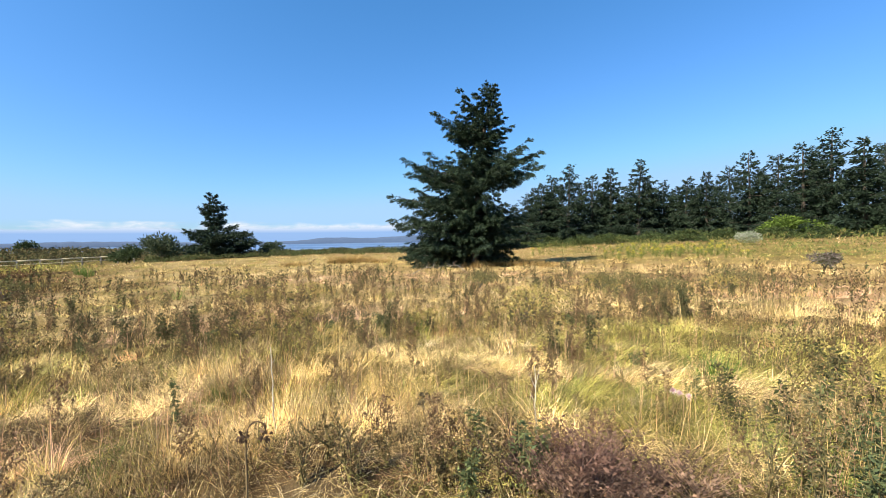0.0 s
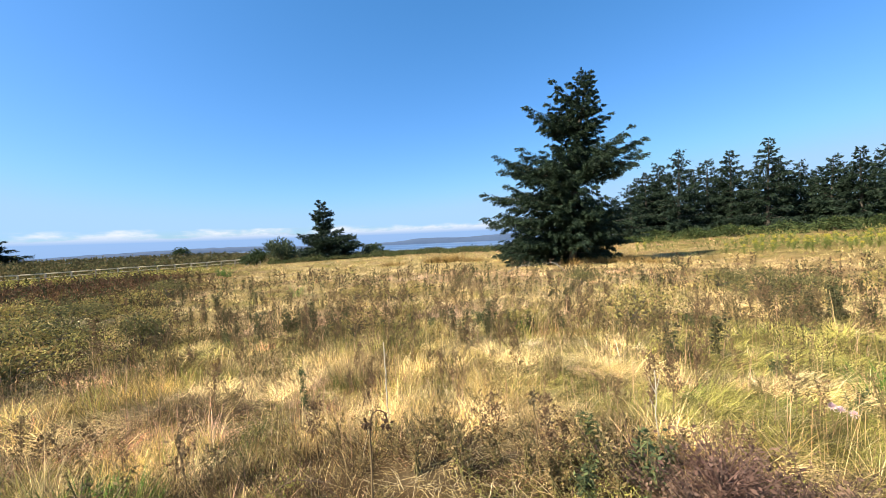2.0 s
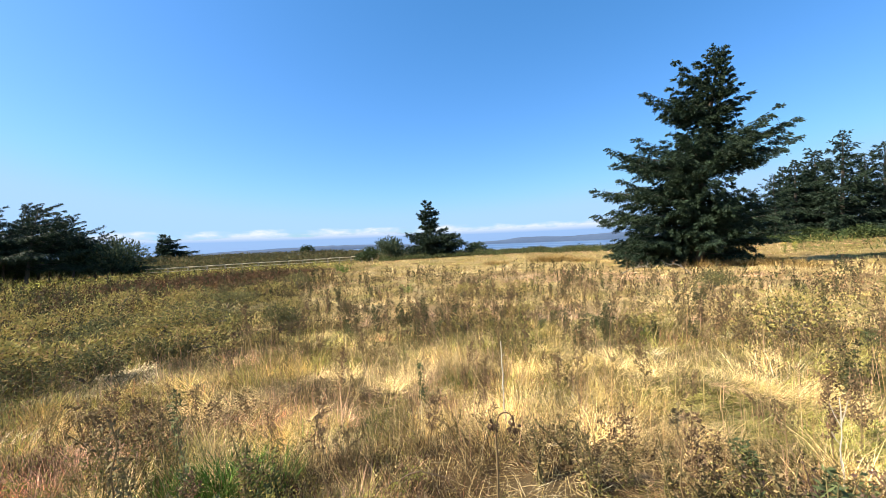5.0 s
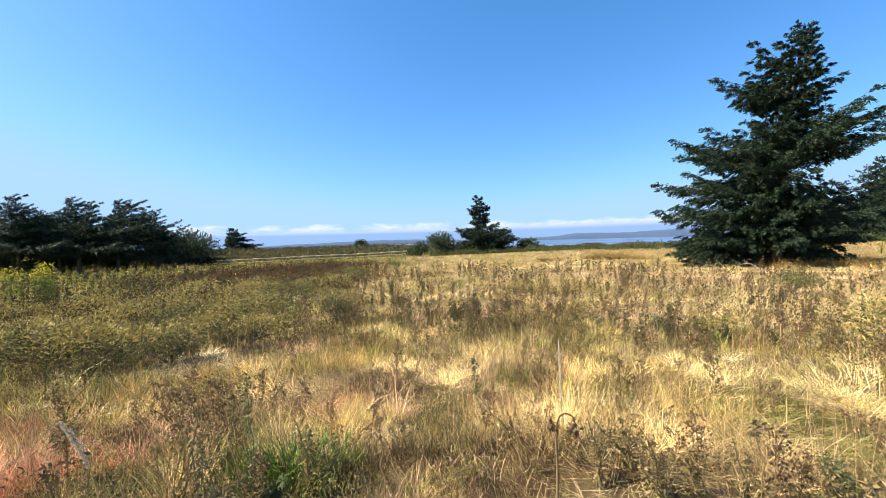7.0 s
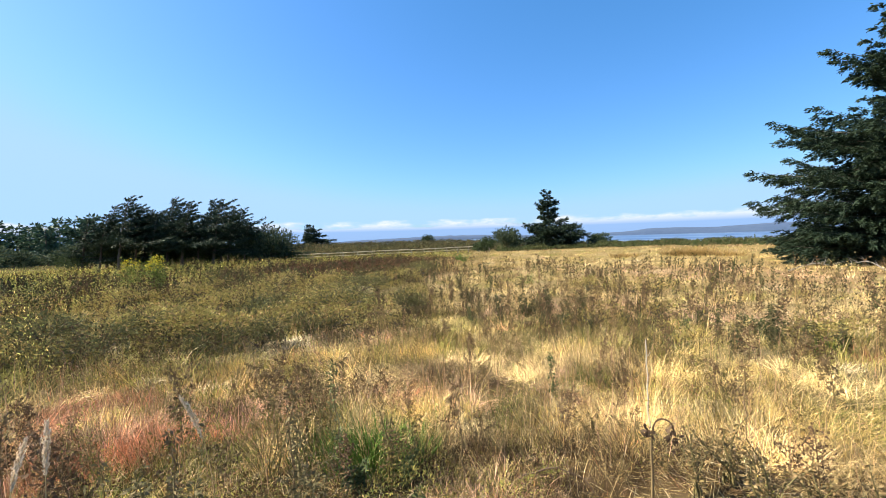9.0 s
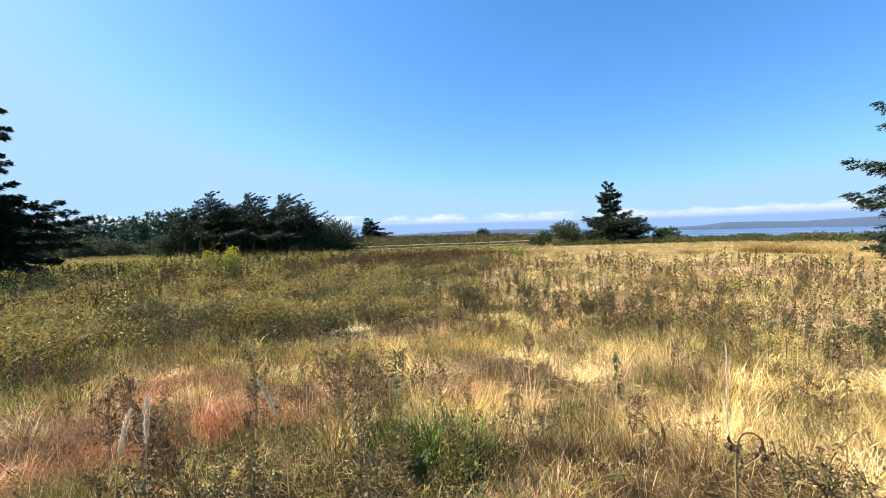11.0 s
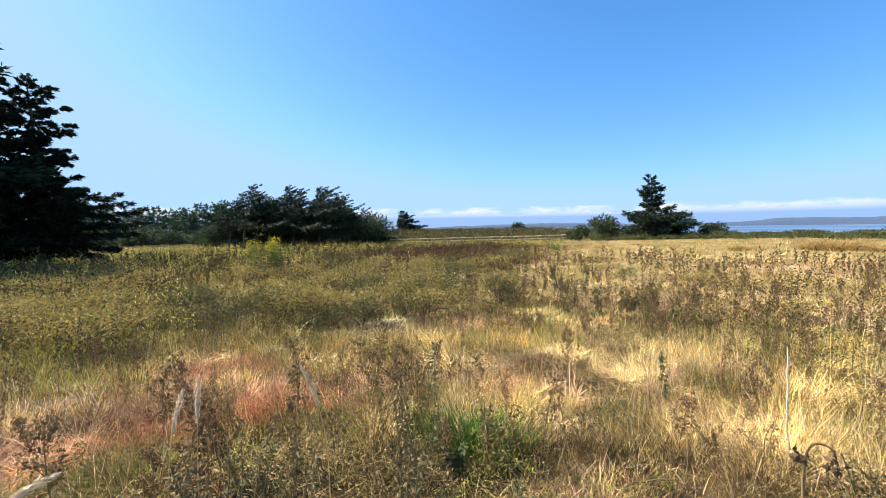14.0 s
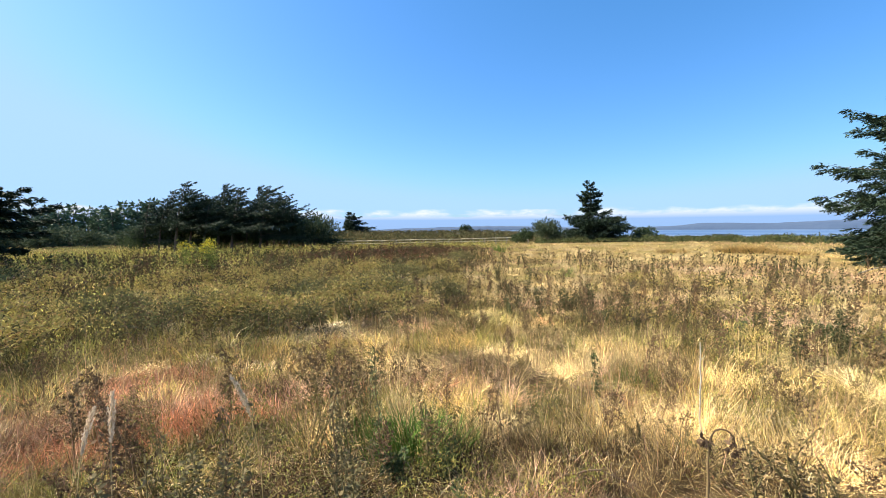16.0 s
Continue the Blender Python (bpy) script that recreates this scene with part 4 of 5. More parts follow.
    W = wide * (0.0011 + 0.00031 * td[idx]) * (0.6 + 0.8 * r.rand(n)) * np.where(np.isin(k, (4, 5)), 1.3, 1.0)
    v, f, c = blades(x, y, height(x, y) - 0.01, L, W, way, lean, curl, tint, segs)
    return tagged(new(name, mesh_of(name, v, f, GRASS, c)), label, "grass", kind="stuff")


def litter(name, n, d0, d1, seed, label):
    """Short straws that lie on the ground between the tufts."""
    x, y, d = sow(n, d0, d1, -60, 116, seed)
    r = np.random.RandomState(seed)
    k = np.array([0, 2, 1, 8, 5, 0])[r.randint(0, 6, n)]
    dk = dark_side(x, y) > r.rand(n)
    k = np.where(dk, np.array([5, 8, 1, 5])[r.randint(0, 4, n)], k)
    tint = PAL[k] * (0.75 + 0.45 * r.rand(n, 1))
    v, f, c = blades(x, y, height(x, y) + 0.02 * r.rand(n), 0.10 + 0.22 * r.rand(n), np.maximum(0.0024, 0.0005 * d), r.rand(n) * 6.28, 1.2 + 0.35 * r.rand(n), r.randn(n) * 0.2, tint, 1)
    return tagged(new(name, mesh_of(name, v, f, GRASS, c)), label, "grass litter", kind="stuff")


DRY = "dry straw-coloured meadow grass in tufts, with green and rust patches"
tufts("meadow_grass", 2700, 31, 2.1, 3.4, -60, 116, 201, 3, DRY)
tufts("meadow_grass", 3000, 32, 3.3, 5.0, -60, 116, 202, 2, DRY)
tufts("meadow_grass", 12500, 15, 4.8, 9.5, -57, 113, 203, 2, "dry straw-coloured meadow grass with weedy patches")
tufts("meadow_grass", 15000, 12, 9.0, 21, -57, 113, 204, 1, "dry straw-coloured meadow grass with weedy patches", 1.15)
tufts("meadow_grass", 27000, 8, 20, 64, -55, 111, 205, 1, "dry golden meadow grass reaching to the fence and the wood", 1.1, 1.05)
tufts("meadow_grass", 5000, 6, 60, 112, 74, 112, 207, 1, "olive rough grass of the far field", 0.9, 1.2)
tufts("meadow_grass", 1500, 16, 0.5, 2.15, 0, 360, 208, 1, "short trodden dry grass underfoot", 4.0, 0.9)
tufts("meadow_grass", 5000, 9, 2.1, 30, 116, 300, 209, 1, "dry straw-coloured meadow grass", 1.8, 1.0)


def culms(name, n, d0, d1, seed, label):
    """Thin upright flowering stems of the dry grass, each with a loose seed head."""
    x, y, d = sow(n, d0, d1, -58, 112, seed)
    r = np.random.RandomState(seed)
    ok = r.rand(n) < smooth01(0.45 + 0.8 * Waves(1.4, 93)(x, y)) * (1 - 0.6 * dark_side(x, y))
    x, y, d = x[ok], y[ok], d[ok]
    n, m = len(x), 6
    H, way, lean = 0.36 + 0.3 * r.rand(n), r.rand(n) * 6.28, np.abs(r.randn(n)) * 0.14
    tint = np.array([(0.62, 0.44, 0.20), (0.52, 0.30, 0.15), (0.60, 0.36, 0.24), (0.34, 0.24, 0.11)])[r.randint(0, 4, n)] * (0.7 + 0.5 * r.rand(n, 1))
    z = height(x, y)
    stem = blades(x, y, z, H, 0.0016 + 0.00026 * d, way, lean, 0.15 + 0 * H, tint, 2)
    idx = np.repeat(np.arange(n), m)
    a = lean[idx] + 0.12
    reach = H[idx] * np.tile(np.linspace(0.76, 1.0, m), n)
    base = np.stack([x[idx] + np.cos(way[idx]) * np.sin(a) * reach, y[idx] + np.sin(way[idx]) * np.sin(a) * reach, z[idx] + np.cos(a) * reach], -1)
    head = kites(base, r.randn(n * m, 3) * 0.5 + [0, 0, 0.9], 0.02 + 0.03 * r.rand(n * m), (0.0022 + 0.00035 * d)[idx], seed + 1, tint[idx] * (0.6 + 0.4 * r.rand(n * m, 1)))
    v, f, c = joined([stem, head])
    return tagged(new(name, mesh_of(name, v, f, GRASS, c)), label, "grass", kind="stuff")


culms("grass_stems", 6500, 3.1, 14, 241, "thin upright dry grass stems with loose seed heads")
litter("grass_litter", 34000, 2.1, 15, 211, "short dead straws lying on the soil")


def weed_cover(name, n, d0, d1, seed, label):
    """Small leaves of the low weeds that fill the olive part of the meadow and patches elsewhere."""
    x, y, d = sow(n, d0, d1, -58, 114, seed)
    r = np.random.RandomState(seed)
    patch = np.maximum(dark_side(x, y), np.maximum(0.35 * smooth01((16 - d) / 6) * smooth01(N4(x, y) * 1.3 - 0.35), 0.9 * blob(x, y, 3.7, 2.9, 1.1)))
    patch = np.maximum(patch, np.maximum(0.5 * blob(x, y, -3.3, 0.9, 1.3, 0.9), np.maximum(0.6 * blob(x, y, -3.6, -0.9, 0.7, 0.6), np.maximum(0.5 * blob(x, y, 2.2, 2.7, 0.6, 0.5), 0.5 * blob(x, y, 0.3, 2.6, 1.2, 0.3)))))
    patch = patch * (1 - 0.95 * blob(x, y, -6.5, 2.6, 0.6)) * (1 - 0.95 * blob(x, y, -7.3, 2.2, 0.7)) * (1 - 0.9 * blob(x, y, -8.5, 1.3, 0.6)) * (1 - 0.9 * blob(x, y, -5.2, 0.3, 0.9)) * (1 - 0.85 * blob(x, y, -5.6, -0.6, 1.0)) * (1 - 0.7 * blob(x, y, -6.8, -1.2, 0.7)) * (1 - 0.8 * blob(x, y, -11.4, 7.3, 0.8))
    ok = r.rand(n) < np.where(patch < 0.25, 0, patch) * (1 - 0.45 * smooth01((34 - d) / 8) * smooth01((d - 6) / 3))
    x, y, d = x[ok], y[ok], d[ok]
    n = len(x)
    clump = np.clip(0.7 + 0.7 * Waves(0.9, 77)(x, y) + 0.5 * Waves(2.6, 78)(x, y), 0.10, 2.1)
    z = height(x, y) + (0.42 - 0.14 * smooth01((d - 8) / 6)) * clump ** 1.5 * r.rand(n) ** 0.6
    tone = Waves(5.0, 79)(x, y) + 0.5 * Waves(1.3, 80)(x, y)
    cols = np.array([(0.15, 0.145, 0.035), (0.22, 0.19, 0.05), (0.11, 0.11, 0.03), (0.24, 0.17, 0.055), (0.14, 0.08, 0.035), (0.32, 0.285, 0.06)])
    pick = np.clip(((tone + 1.3) / 2.6 * 3.2 + r.randn(n) * 1.2), 0, 5).astype(int)
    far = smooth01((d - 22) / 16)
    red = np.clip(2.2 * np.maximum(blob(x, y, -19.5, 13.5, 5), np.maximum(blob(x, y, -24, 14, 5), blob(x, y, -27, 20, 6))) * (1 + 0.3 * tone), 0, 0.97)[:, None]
    # tint darker near the origin, brightest at middle distance, more so leftward
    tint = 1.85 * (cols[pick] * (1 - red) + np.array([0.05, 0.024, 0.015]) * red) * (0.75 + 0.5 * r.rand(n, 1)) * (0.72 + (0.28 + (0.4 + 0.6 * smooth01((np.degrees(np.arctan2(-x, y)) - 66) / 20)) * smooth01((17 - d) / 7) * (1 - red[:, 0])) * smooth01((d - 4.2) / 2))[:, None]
    # brightness waves in the tint imitate lit and shaded weed lumps
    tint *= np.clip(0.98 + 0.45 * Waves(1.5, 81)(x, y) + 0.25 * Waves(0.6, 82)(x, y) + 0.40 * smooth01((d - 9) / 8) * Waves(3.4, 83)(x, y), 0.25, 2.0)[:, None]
    base = np.stack([x, y, z], -1)
    way = r.randn(n, 3) * 0.5 + np.array([0, 0, 0.8])
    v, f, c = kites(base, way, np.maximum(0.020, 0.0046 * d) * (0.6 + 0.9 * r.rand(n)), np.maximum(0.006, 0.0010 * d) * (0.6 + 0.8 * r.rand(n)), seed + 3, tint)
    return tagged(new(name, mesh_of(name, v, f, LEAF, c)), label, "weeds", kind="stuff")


weed_cover("low_weeds", 200000, 2.0, 16, 221, "low olive and brown weeds among the grass")
weed_cover("low_weeds", 230000, 14, 62, 223, "olive-brown weeds covering the lower part of the meadow")


def spikes(name, n, d0, d1, seed, label, weedy=False):
    """Dried weed spikes too far off to tell apart: short upright shapes set with husks."""
    x, y, d = sow(n, d0, d1, -54, 110, seed)
    r = np.random.RandomState(seed)
    ok = r.rand(n) < (dark_side(x, y) if weedy else 1 - 0.55 * smooth01((d - 15) / 12)) * smooth01((0.35 if weedy else 0.10) + 0.7 * Waves(3, 91)(x, y) + 0.8 * Waves(1.2, 92)(x, y))
    x, y, d = x[ok], y[ok], d[ok]
    n, m = len(x), 14
    idx = np.repeat(np.arange(n), m)
    u = np.tile(np.linspace(0.12, 1, m), n) ** 0.8
    H = (0.34 + 0.34 * r.rand(n) ** 1.3)[idx]
    tilt = r.randn(n, 2)[idx] * 0.10
    base = np.stack([x[idx] + tilt[:, 0] * H * u, y[idx] + tilt[:, 1] * H * u, height(x, y)[idx] + H * u], -1) + r.randn(n * m, 3) * (0.008 + 0.018 * u)[:, None]
    tint = np.array([(0.10, 0.066, 0.035), (0.085, 0.074, 0.033), (0.13, 0.082, 0.043), (0.074, 0.083, 0.032)])[r.randint(0, 4, n)][idx] * (0.6 + 0.6 * r.rand(n * m, 1))
    husk = kites(base, r.randn(n * m, 3) * 0.45 + [0, 0, 0.7], np.maximum(0.028, 0.0046 * d[idx]) * (0.5 + r.rand(n * m)), np.maximum(0.009, 0.0018 * d[idx]) * (0.5 + 0.9 * u), seed, tint)
    lead = np.arctan2(tilt[::m, 1], tilt[::m, 0])
    stem = blades(x, y, height(x, y), H[::m], np.maximum(0.004, 0.0006 * d), lead, np.hypot(tilt[::m, 0], tilt[::m, 1]), 0 * lead, tint[::m], 1)
    v, f, c = joined([stem, husk])
    return tagged(new(name, mesh_of(name, v, f, DRYWEED, c)), label, "weeds", kind="stuff")


rng = np.random.RandomState(15)
az, d = np.radians(-rng.uniform(13, 52, 9000)), 31 + 21 * rng.rand(9000)
px, py = -np.sin(az) * d, np.cos(az) * d
ok = rng.rand(9000) < smooth01(0.3 + 0.8 * Waves(7, 98)(px, py))
scrub("tall_green_weeds", np.stack([px, py], -1)[ok], 0.75, (0.34, 0.05), 17, "tall green weeds on the rise before the wood", ((0.15, 0.17, 0.045), (0.11, 0.14, 0.04), (0.22, 0.2, 0.06), (0.26, 0.2, 0.08)))
spikes("dried_spikes", 16000, 5.5, 40, 231, "dark dried weed spikes standing over the grass")
spikes("dried_spikes", 11000, 12, 34, 233, "dark brown dried weed spikes among the olive weeds", True)


# ---- single plants ----
def dead_stalk(seed, H, heads, label, spread=1.0, bits=5, colour=(0.155, 0.105, 0.054), name="dried_weed"):
    """A dried weed: a thin bent stem with side twigs, each set with clusters of seed husks."""
    r = np.random.RandomState(seed)
    root = new(name)
    s = np.linspace(0, 1, 6)
    bend = r.randn(2) * 0.10 * H
    stem = np.stack([bend[0] * s ** 2, bend[1] * s ** 2, H * s], -1)
    wood = [tube(stem, np.linspace(0.0055, 0.0022, 6) * (0.7 + 0.6 * H), 4)]
    base, way = [], []
    for k in range(heads):
        u = 0.30 + 0.70 * (k + r.rand()) / heads
        p = np.array([np.interp(u, s, stem[:, j]) for j in range(3)])
        a, L = r.rand() * 6.28, (0.03 + 0.13 * r.rand() * (1.15 - u)) * spread
        q = p + np.array([math.cos(a) * L, math.sin(a) * L, L * (0.5 + 0.7 * r.rand())])
        wood.append(tube(np.array([p, (p + q) / 2 + [0, 0, -0.01], q]), [0.0025, 0.002, 0.0014], 3))
        m = bits * 3
        t = r.rand(m, 1)
        base.append(p + (q - p) * (0.25 + 0.85 * t) + r.randn(m, 3) * 0.010)
        way.append((q - p) / L * 0.5 + r.randn(m, 3) * 0.8)
    base, way = np.concatenate(base), np.concatenate(way)
    n = len(base)
    tint = np.array(colour) * (0.6 + 0.9 * r.rand(n, 1)) * np.array([1, 0.9 + 0.2 * r.rand(), 1])
    v, f, c = kites(base, way, 0.014 + 0.020 * r.rand(n), 0.007 + 0.009 * r.rand(n), seed, tint)
    part("stem", mesh_of("stem", *wood[0], DRYWEED, np.tile(np.array(colour) * 1.25, (len(wood[0][0]), 1))), root)
    wv = joined([(p, q, np.tile(np.array(colour) * 1.25, (len(p), 1))) for p, q in wood[1:]])
    tagged(part("twig", mesh_of("twig", wv[0], wv[1], DRYWEED, wv[2]), root), kind="stuff")
    tagged(part("seed_head", mesh_of("seed_head", v, f, DRYWEED, c), root), kind="stuff")
    return tagged(root, label, "weed")


def leafy_weed(seed, H, stems, leaves, label, colours, leaf=(0.021, 0.009), name="leafy_weed", spread=0.5):
    """A bushy herb: several stems from one root, with leaves all the way up."""
    r = np.random.RandomState(seed)
    root = new(name)
    wood, base, way = [], [], []
    for k in range(stems):
        a = r.rand() * 6.28
        out = spread * H * r.rand()
        s = np.linspace(0, 1, 6)
        h = H * (0.6 + 0.45 * r.rand())
        p = np.stack([math.cos(a) * out * s ** 1.3, math.sin(a) * out * s ** 1.3, h * s], -1) + np.stack([0.02 * np.sin(s * 5 + k), 0.02 * np.cos(s * 4 + k), 0 * s], -1)
        wood.append(tube(p, np.linspace(0.006, 0.002, 6), 3))
        m = leaves // stems
        u = 0.12 + 0.88 * r.rand(m) ** 0.8
        c = np.stack([np.interp(u, s, p[:, j]) for j in range(3)], -1)
        ang = r.rand(m) * 6.28
        o = np.stack([np.cos(ang), np.sin(ang), 0.2 + 0.5 * r.randn(m)], -1)
        base.append(c + o * (0.035 * (1.2 - u) * r.rand(m))[:, None])
        way.append(o)
    base, way = np.concatenate(base), np.concatenate(way)
    n = len(base)
    tint = np.array(colours)[r.randint(0, len(colours), n)] * (0.7 + 0.6 * r.rand(n, 1))
    v, f, c = kites(base, way, leaf[0] * (0.5 + 0.9 * r.rand(n)), leaf[1] * (0.6 + 0.8 * r.rand(n)), seed + 4, tint)
    for p, q in wood:
        part("stem", mesh_of("stem", p, q, DRYWEED, np.tile([[0.17, 0.14, 0.06]], (len(p), 1))), root)
    tagged(part("leafage", mesh_of("leafage", v, f, LEAF, c), root), kind="stuff")
    return tagged(root, label, "weed")


def scatter(sources, places, group, seed, lo=0.75, hi=1.25):
    """Copies of some plants at the places; the plants themselves take the first places."""
    r = np.random.RandomState(seed)
    for k, (x, y) in enumerate(places):
        src = sources[k % len(sources)]
        ob = src if k < len(sources) else copy_thing(src, pose(0, 0, 0))
        at(ob, x, y, 0.01, r.rand() * 6.28, lo + (hi - lo) * r.rand())
        ob.rotation_euler[0], ob.rotation_euler[1] = r.randn() * 0.08, r.randn() * 0.08
        tagged(ob, group=group)


def clusters(n, centres, seed):
    """n places round the centres (x, y, radius, weight)."""
    r = np.random.RandomState(seed)
    c = np.array(centres)
    pick = r.choice(len(c), n, p=c[:, 3] / c[:, 3].sum())
    return c[pick, :2] + r.randn(n, 2) * c[pick, 2:3] * 0.6


brown = [dead_stalk(300 + k, 0.30 + 0.045 * k, 11 + 2 * k, "dried brown weed stalk with small seed husks") for k in range(7)]
scatter(brown, clusters(185, ((-2.9, -0.3, 0.6, 1), (-4.5, 8.2, 1.6, 3), (0.3, 8.0, 1.6, 4), (-2.5, 7.2, 1.4, 3), (2.8, 8.4, 1.4, 2.5), (-6.4, 5.8, 1.4, 2), (-3.2, 6.2, 1.6, 3), (-5.5, 7.8, 2.0, 3), (-0.8, 6.2, 1.5, 3), (0.8, 6.6, 1.2, 2.5), (-2.0, 9.5, 2.2, 3), (1.9, 7.2, 1.5, 2), (4.2, 8.8, 1.6, 2.5), (-0.5, 12.5, 2.4, 3),
                              (-4.5, 12.5, 2.6, 2.5), (6, 12, 2, 1.5), (-3.6, 4.0, 1.0, 1.5), (-4.0, 1.6, 1.0, 2), (-3.2, 0.7, 0.8, 1.5), (0.9, 3.4, 0.7, 2), (-1.6, 3.6, 1.0, 1), (3.8, 4.2, 1.2, 1.5), (-9, 9, 3, 2)), 41),
        "dried weeds in the meadow", 42)
spread = np.random.RandomState(61)
scatter([copy_thing(o, pose(0, 0, 0)) for o in brown], [polar(-48 + 156 * spread.rand(), 2.8 * (9.5 / 2.8) ** spread.rand()) for _ in range(105)], "dried weeds in the meadow", 62, 0.5, 1.0)
purple = [dead_stalk(330 + k, 0.13 + 0.04 * k, 44, "tangled reddish-brown dead weed", 2.5, 2, ((0.15, 0.09, 0.066), (0.09, 0.056, 0.042), (0.21, 0.135, 0.09), (0.12, 0.068, 0.052))[k], "tangled_weed") for k in range(4)]
scatter(purple, clusters(26, ((1.05, 2.4, 0.3, 3), (0.75, 2.3, 0.25, 3), (1.3, 2.4, 0.22, 1)), 43), "reddish dead weeds", 44)
olive = ((0.19, 0.14, 0.06), (0.26, 0.18, 0.08), (0.13, 0.10, 0.045), (0.34, 0.24, 0.12))
green = ((0.095, 0.115, 0.05), (0.13, 0.15, 0.06), (0.07, 0.09, 0.042))
herbs = [leafy_weed(350 + k, 0.24 + 0.04 * k, 5, 340, "bushy olive-brown herb with small drying leaves", olive) for k in range(5)]
scatter(herbs, clusters(124, ((3.4, 2.6, 0.8, 4), (-3.4, 1.2, 0.6, 1.5), (-2.3, 0.9, 0.5, 1.5), (-3.0, 0.3, 0.8, 2.5), (-4.2, 0.9, 0.9, 1.5), (-2.6, -0.3, 0.6, 3), (-2.9, -0.7, 0.5, 3), (-2.4, -0.9, 0.4, 2), (3.2, 2.7, 0.7, 3), (3.9, 3.2, 0.8, 2), (0.2, 2.75, 0.4, 3), (-0.4, 2.75, 0.3, 2.5), (-0.8, 2.7, 0.3, 2),
                             (-7.9, 5.0, 0.8, 2), (-9.6, 5.4, 1.0, 2), (-6.2, 4.4, 0.8, 1), (3.6, 8.3, 1.0, 3), (4.8, 7.6, 0.8, 2), (-1.6, 7.6, 1.2, 2.5), (0.9, 8.2, 1.2, 2.5), (-4.4, 6.6, 1.2, 2), (2.0, 12, 1.8, 2), (-4.5, 10, 1.6, 2)), 45), "bushy herbs", 46, 0.7, 1.6)
scatter([copy_thing(o, pose(0, 0, 0)) for o in herbs], [polar(-46 + 154 * spread.rand(), 2.6 * (8.5 / 2.6) ** spread.rand()) for _ in range(90)], "bushy herbs", 63, 0.45, 1.0)
fresh = [leafy_weed(370 + k, 0.20 + 0.05 * k, 7, 330, "green thistle-like herb with pointed leaves", green, (0.042, 0.011)) for k in range(4)]
scatter(fresh, clusters(56, ((2.4, 3.9, 0.8, 1), (3.2, 2.7, 0.7, 5), (2.5, 2.4, 0.4, 2), (0.4, 2.6, 0.5, 2), (-2.0, 1.5, 0.5, 1.5), (-0.9, 7.6, 0.9, 1.5), (1.4, 7.4, 1.0, 1), (-5.2, 6.0, 1.2, 1)), 47), "green herbs", 48, 0.7, 1.3)

dusky = [leafy_weed(395 + k, 0.40 + 0.06 * k, 5, 260, "dark leafy weed standing over the straw", ((0.075, 0.072, 0.034), (0.105, 0.085, 0.042), (0.058, 0.068, 0.028)), (0.05, 0.017), "dark_weed", 0.3) for k in range(4)]
scatter(dusky, clusters(104, ((4.55, 8.0, 0.55, 5), (0.9, 11.5, 0.6, 3), (-0.2, 6.9, 0.55, 4), (-3.3, 6.9, 0.6, 4), (-4.6, 6.7, 0.55, 4), (-1.4, 7.0, 0.5, 3), (1.6, 5.6, 0.35, 2), (-3.0, 11.5, 0.8, 3), (2.2, 9.6, 0.7, 2), (-6.8, 7.6, 0.7, 3),
                              (-8.4, 9.8, 0.8, 3), (-1.6, 14.5, 1.2, 3), (-5.6, 14.0, 1.2, 3), (3.0, 14.5, 1.2, 3), (6.8, 11.5, 0.9, 3), (3.4, 3.6, 0.5, 3), (2.5, 3.4, 0.35, 1.5)), 64), "dark leafy weeds", 65, 0.6, 1.15)
tall = [leafy_weed(380 + k, 0.72 + 0.06 * k, 4, 330, "tall dark grey-green weed with drying leaves", ((0.17, 0.145, 0.07), (0.23, 0.18, 0.09), (0.11, 0.10, 0.05)), (0.032, 0.011), "tall_weed", 0.28) for k in range(4)]
scatter(tall, [polar(a, q) for a, q in ((68.5, 2.35), (66.5, 2.5), (80.0, 2.4), (84.5, 2.6), (87.5, 2.35), (-43.0, 3.0), (-38.5, 3.1))], "tall weeds", 49, 0.9, 1.1)

# clumps of fresh green grass
def green_tuft(x, y, n, h, seed):
    r = np.random.RandomState(seed)
    a, q = r.rand(n) * 6.28, np.sqrt(r.rand(n)) * 0.19
    root = new("green_grass_clump")
    root.location = (x, y, float(height(x, y)))
    v, f, c = blades(np.cos(a) * q, np.sin(a) * q, 0 * q - 0.01, h * (0.6 + 0.5 * r.rand(n)), 0.006 + 0.004 * r.rand(n), a + r.randn(n) * 0.6, 0.1 + 1.6 * q, 0.2 + 0.7 * r.rand(n),
                     np.array([0.105, 0.18, 0.03]) * (0.6 + 0.8 * r.rand(n, 1)), 3)
    tagged(part("blade", mesh_of("blade", v, f, GRASS, c), root), kind="stuff")
    return tagged(root, "clump of fresh green grass among dry straw", "grass")


for k, (x, y, n, h) in enumerate(((-2.65, 1.68, 190, 0.31), (-2.85, 1.58, 170, 0.29), (-2.62, 1.92, 160, 0.28), (-2.82, 1.82, 150, 0.3), (-3.05, 1.45, 90, 0.25), (-0.4, 7.0, 90, 0.4), (2.9, 4.4, 80, 0.4), (-7.5, 11.5, 60, 0.5), (-19.5, 22.5, 120, 0.9), (-20.4, 23.0, 120, 0.8))):
    green_tuft(x, y, n, h, 60 + k)


# low spreading bushes in the weedy part, and tussocks of tall straw
SAGE = ((0.12, 0.12, 0.05), (0.16, 0.15, 0.055), (0.085, 0.09, 0.04), (0.19, 0.155, 0.065))
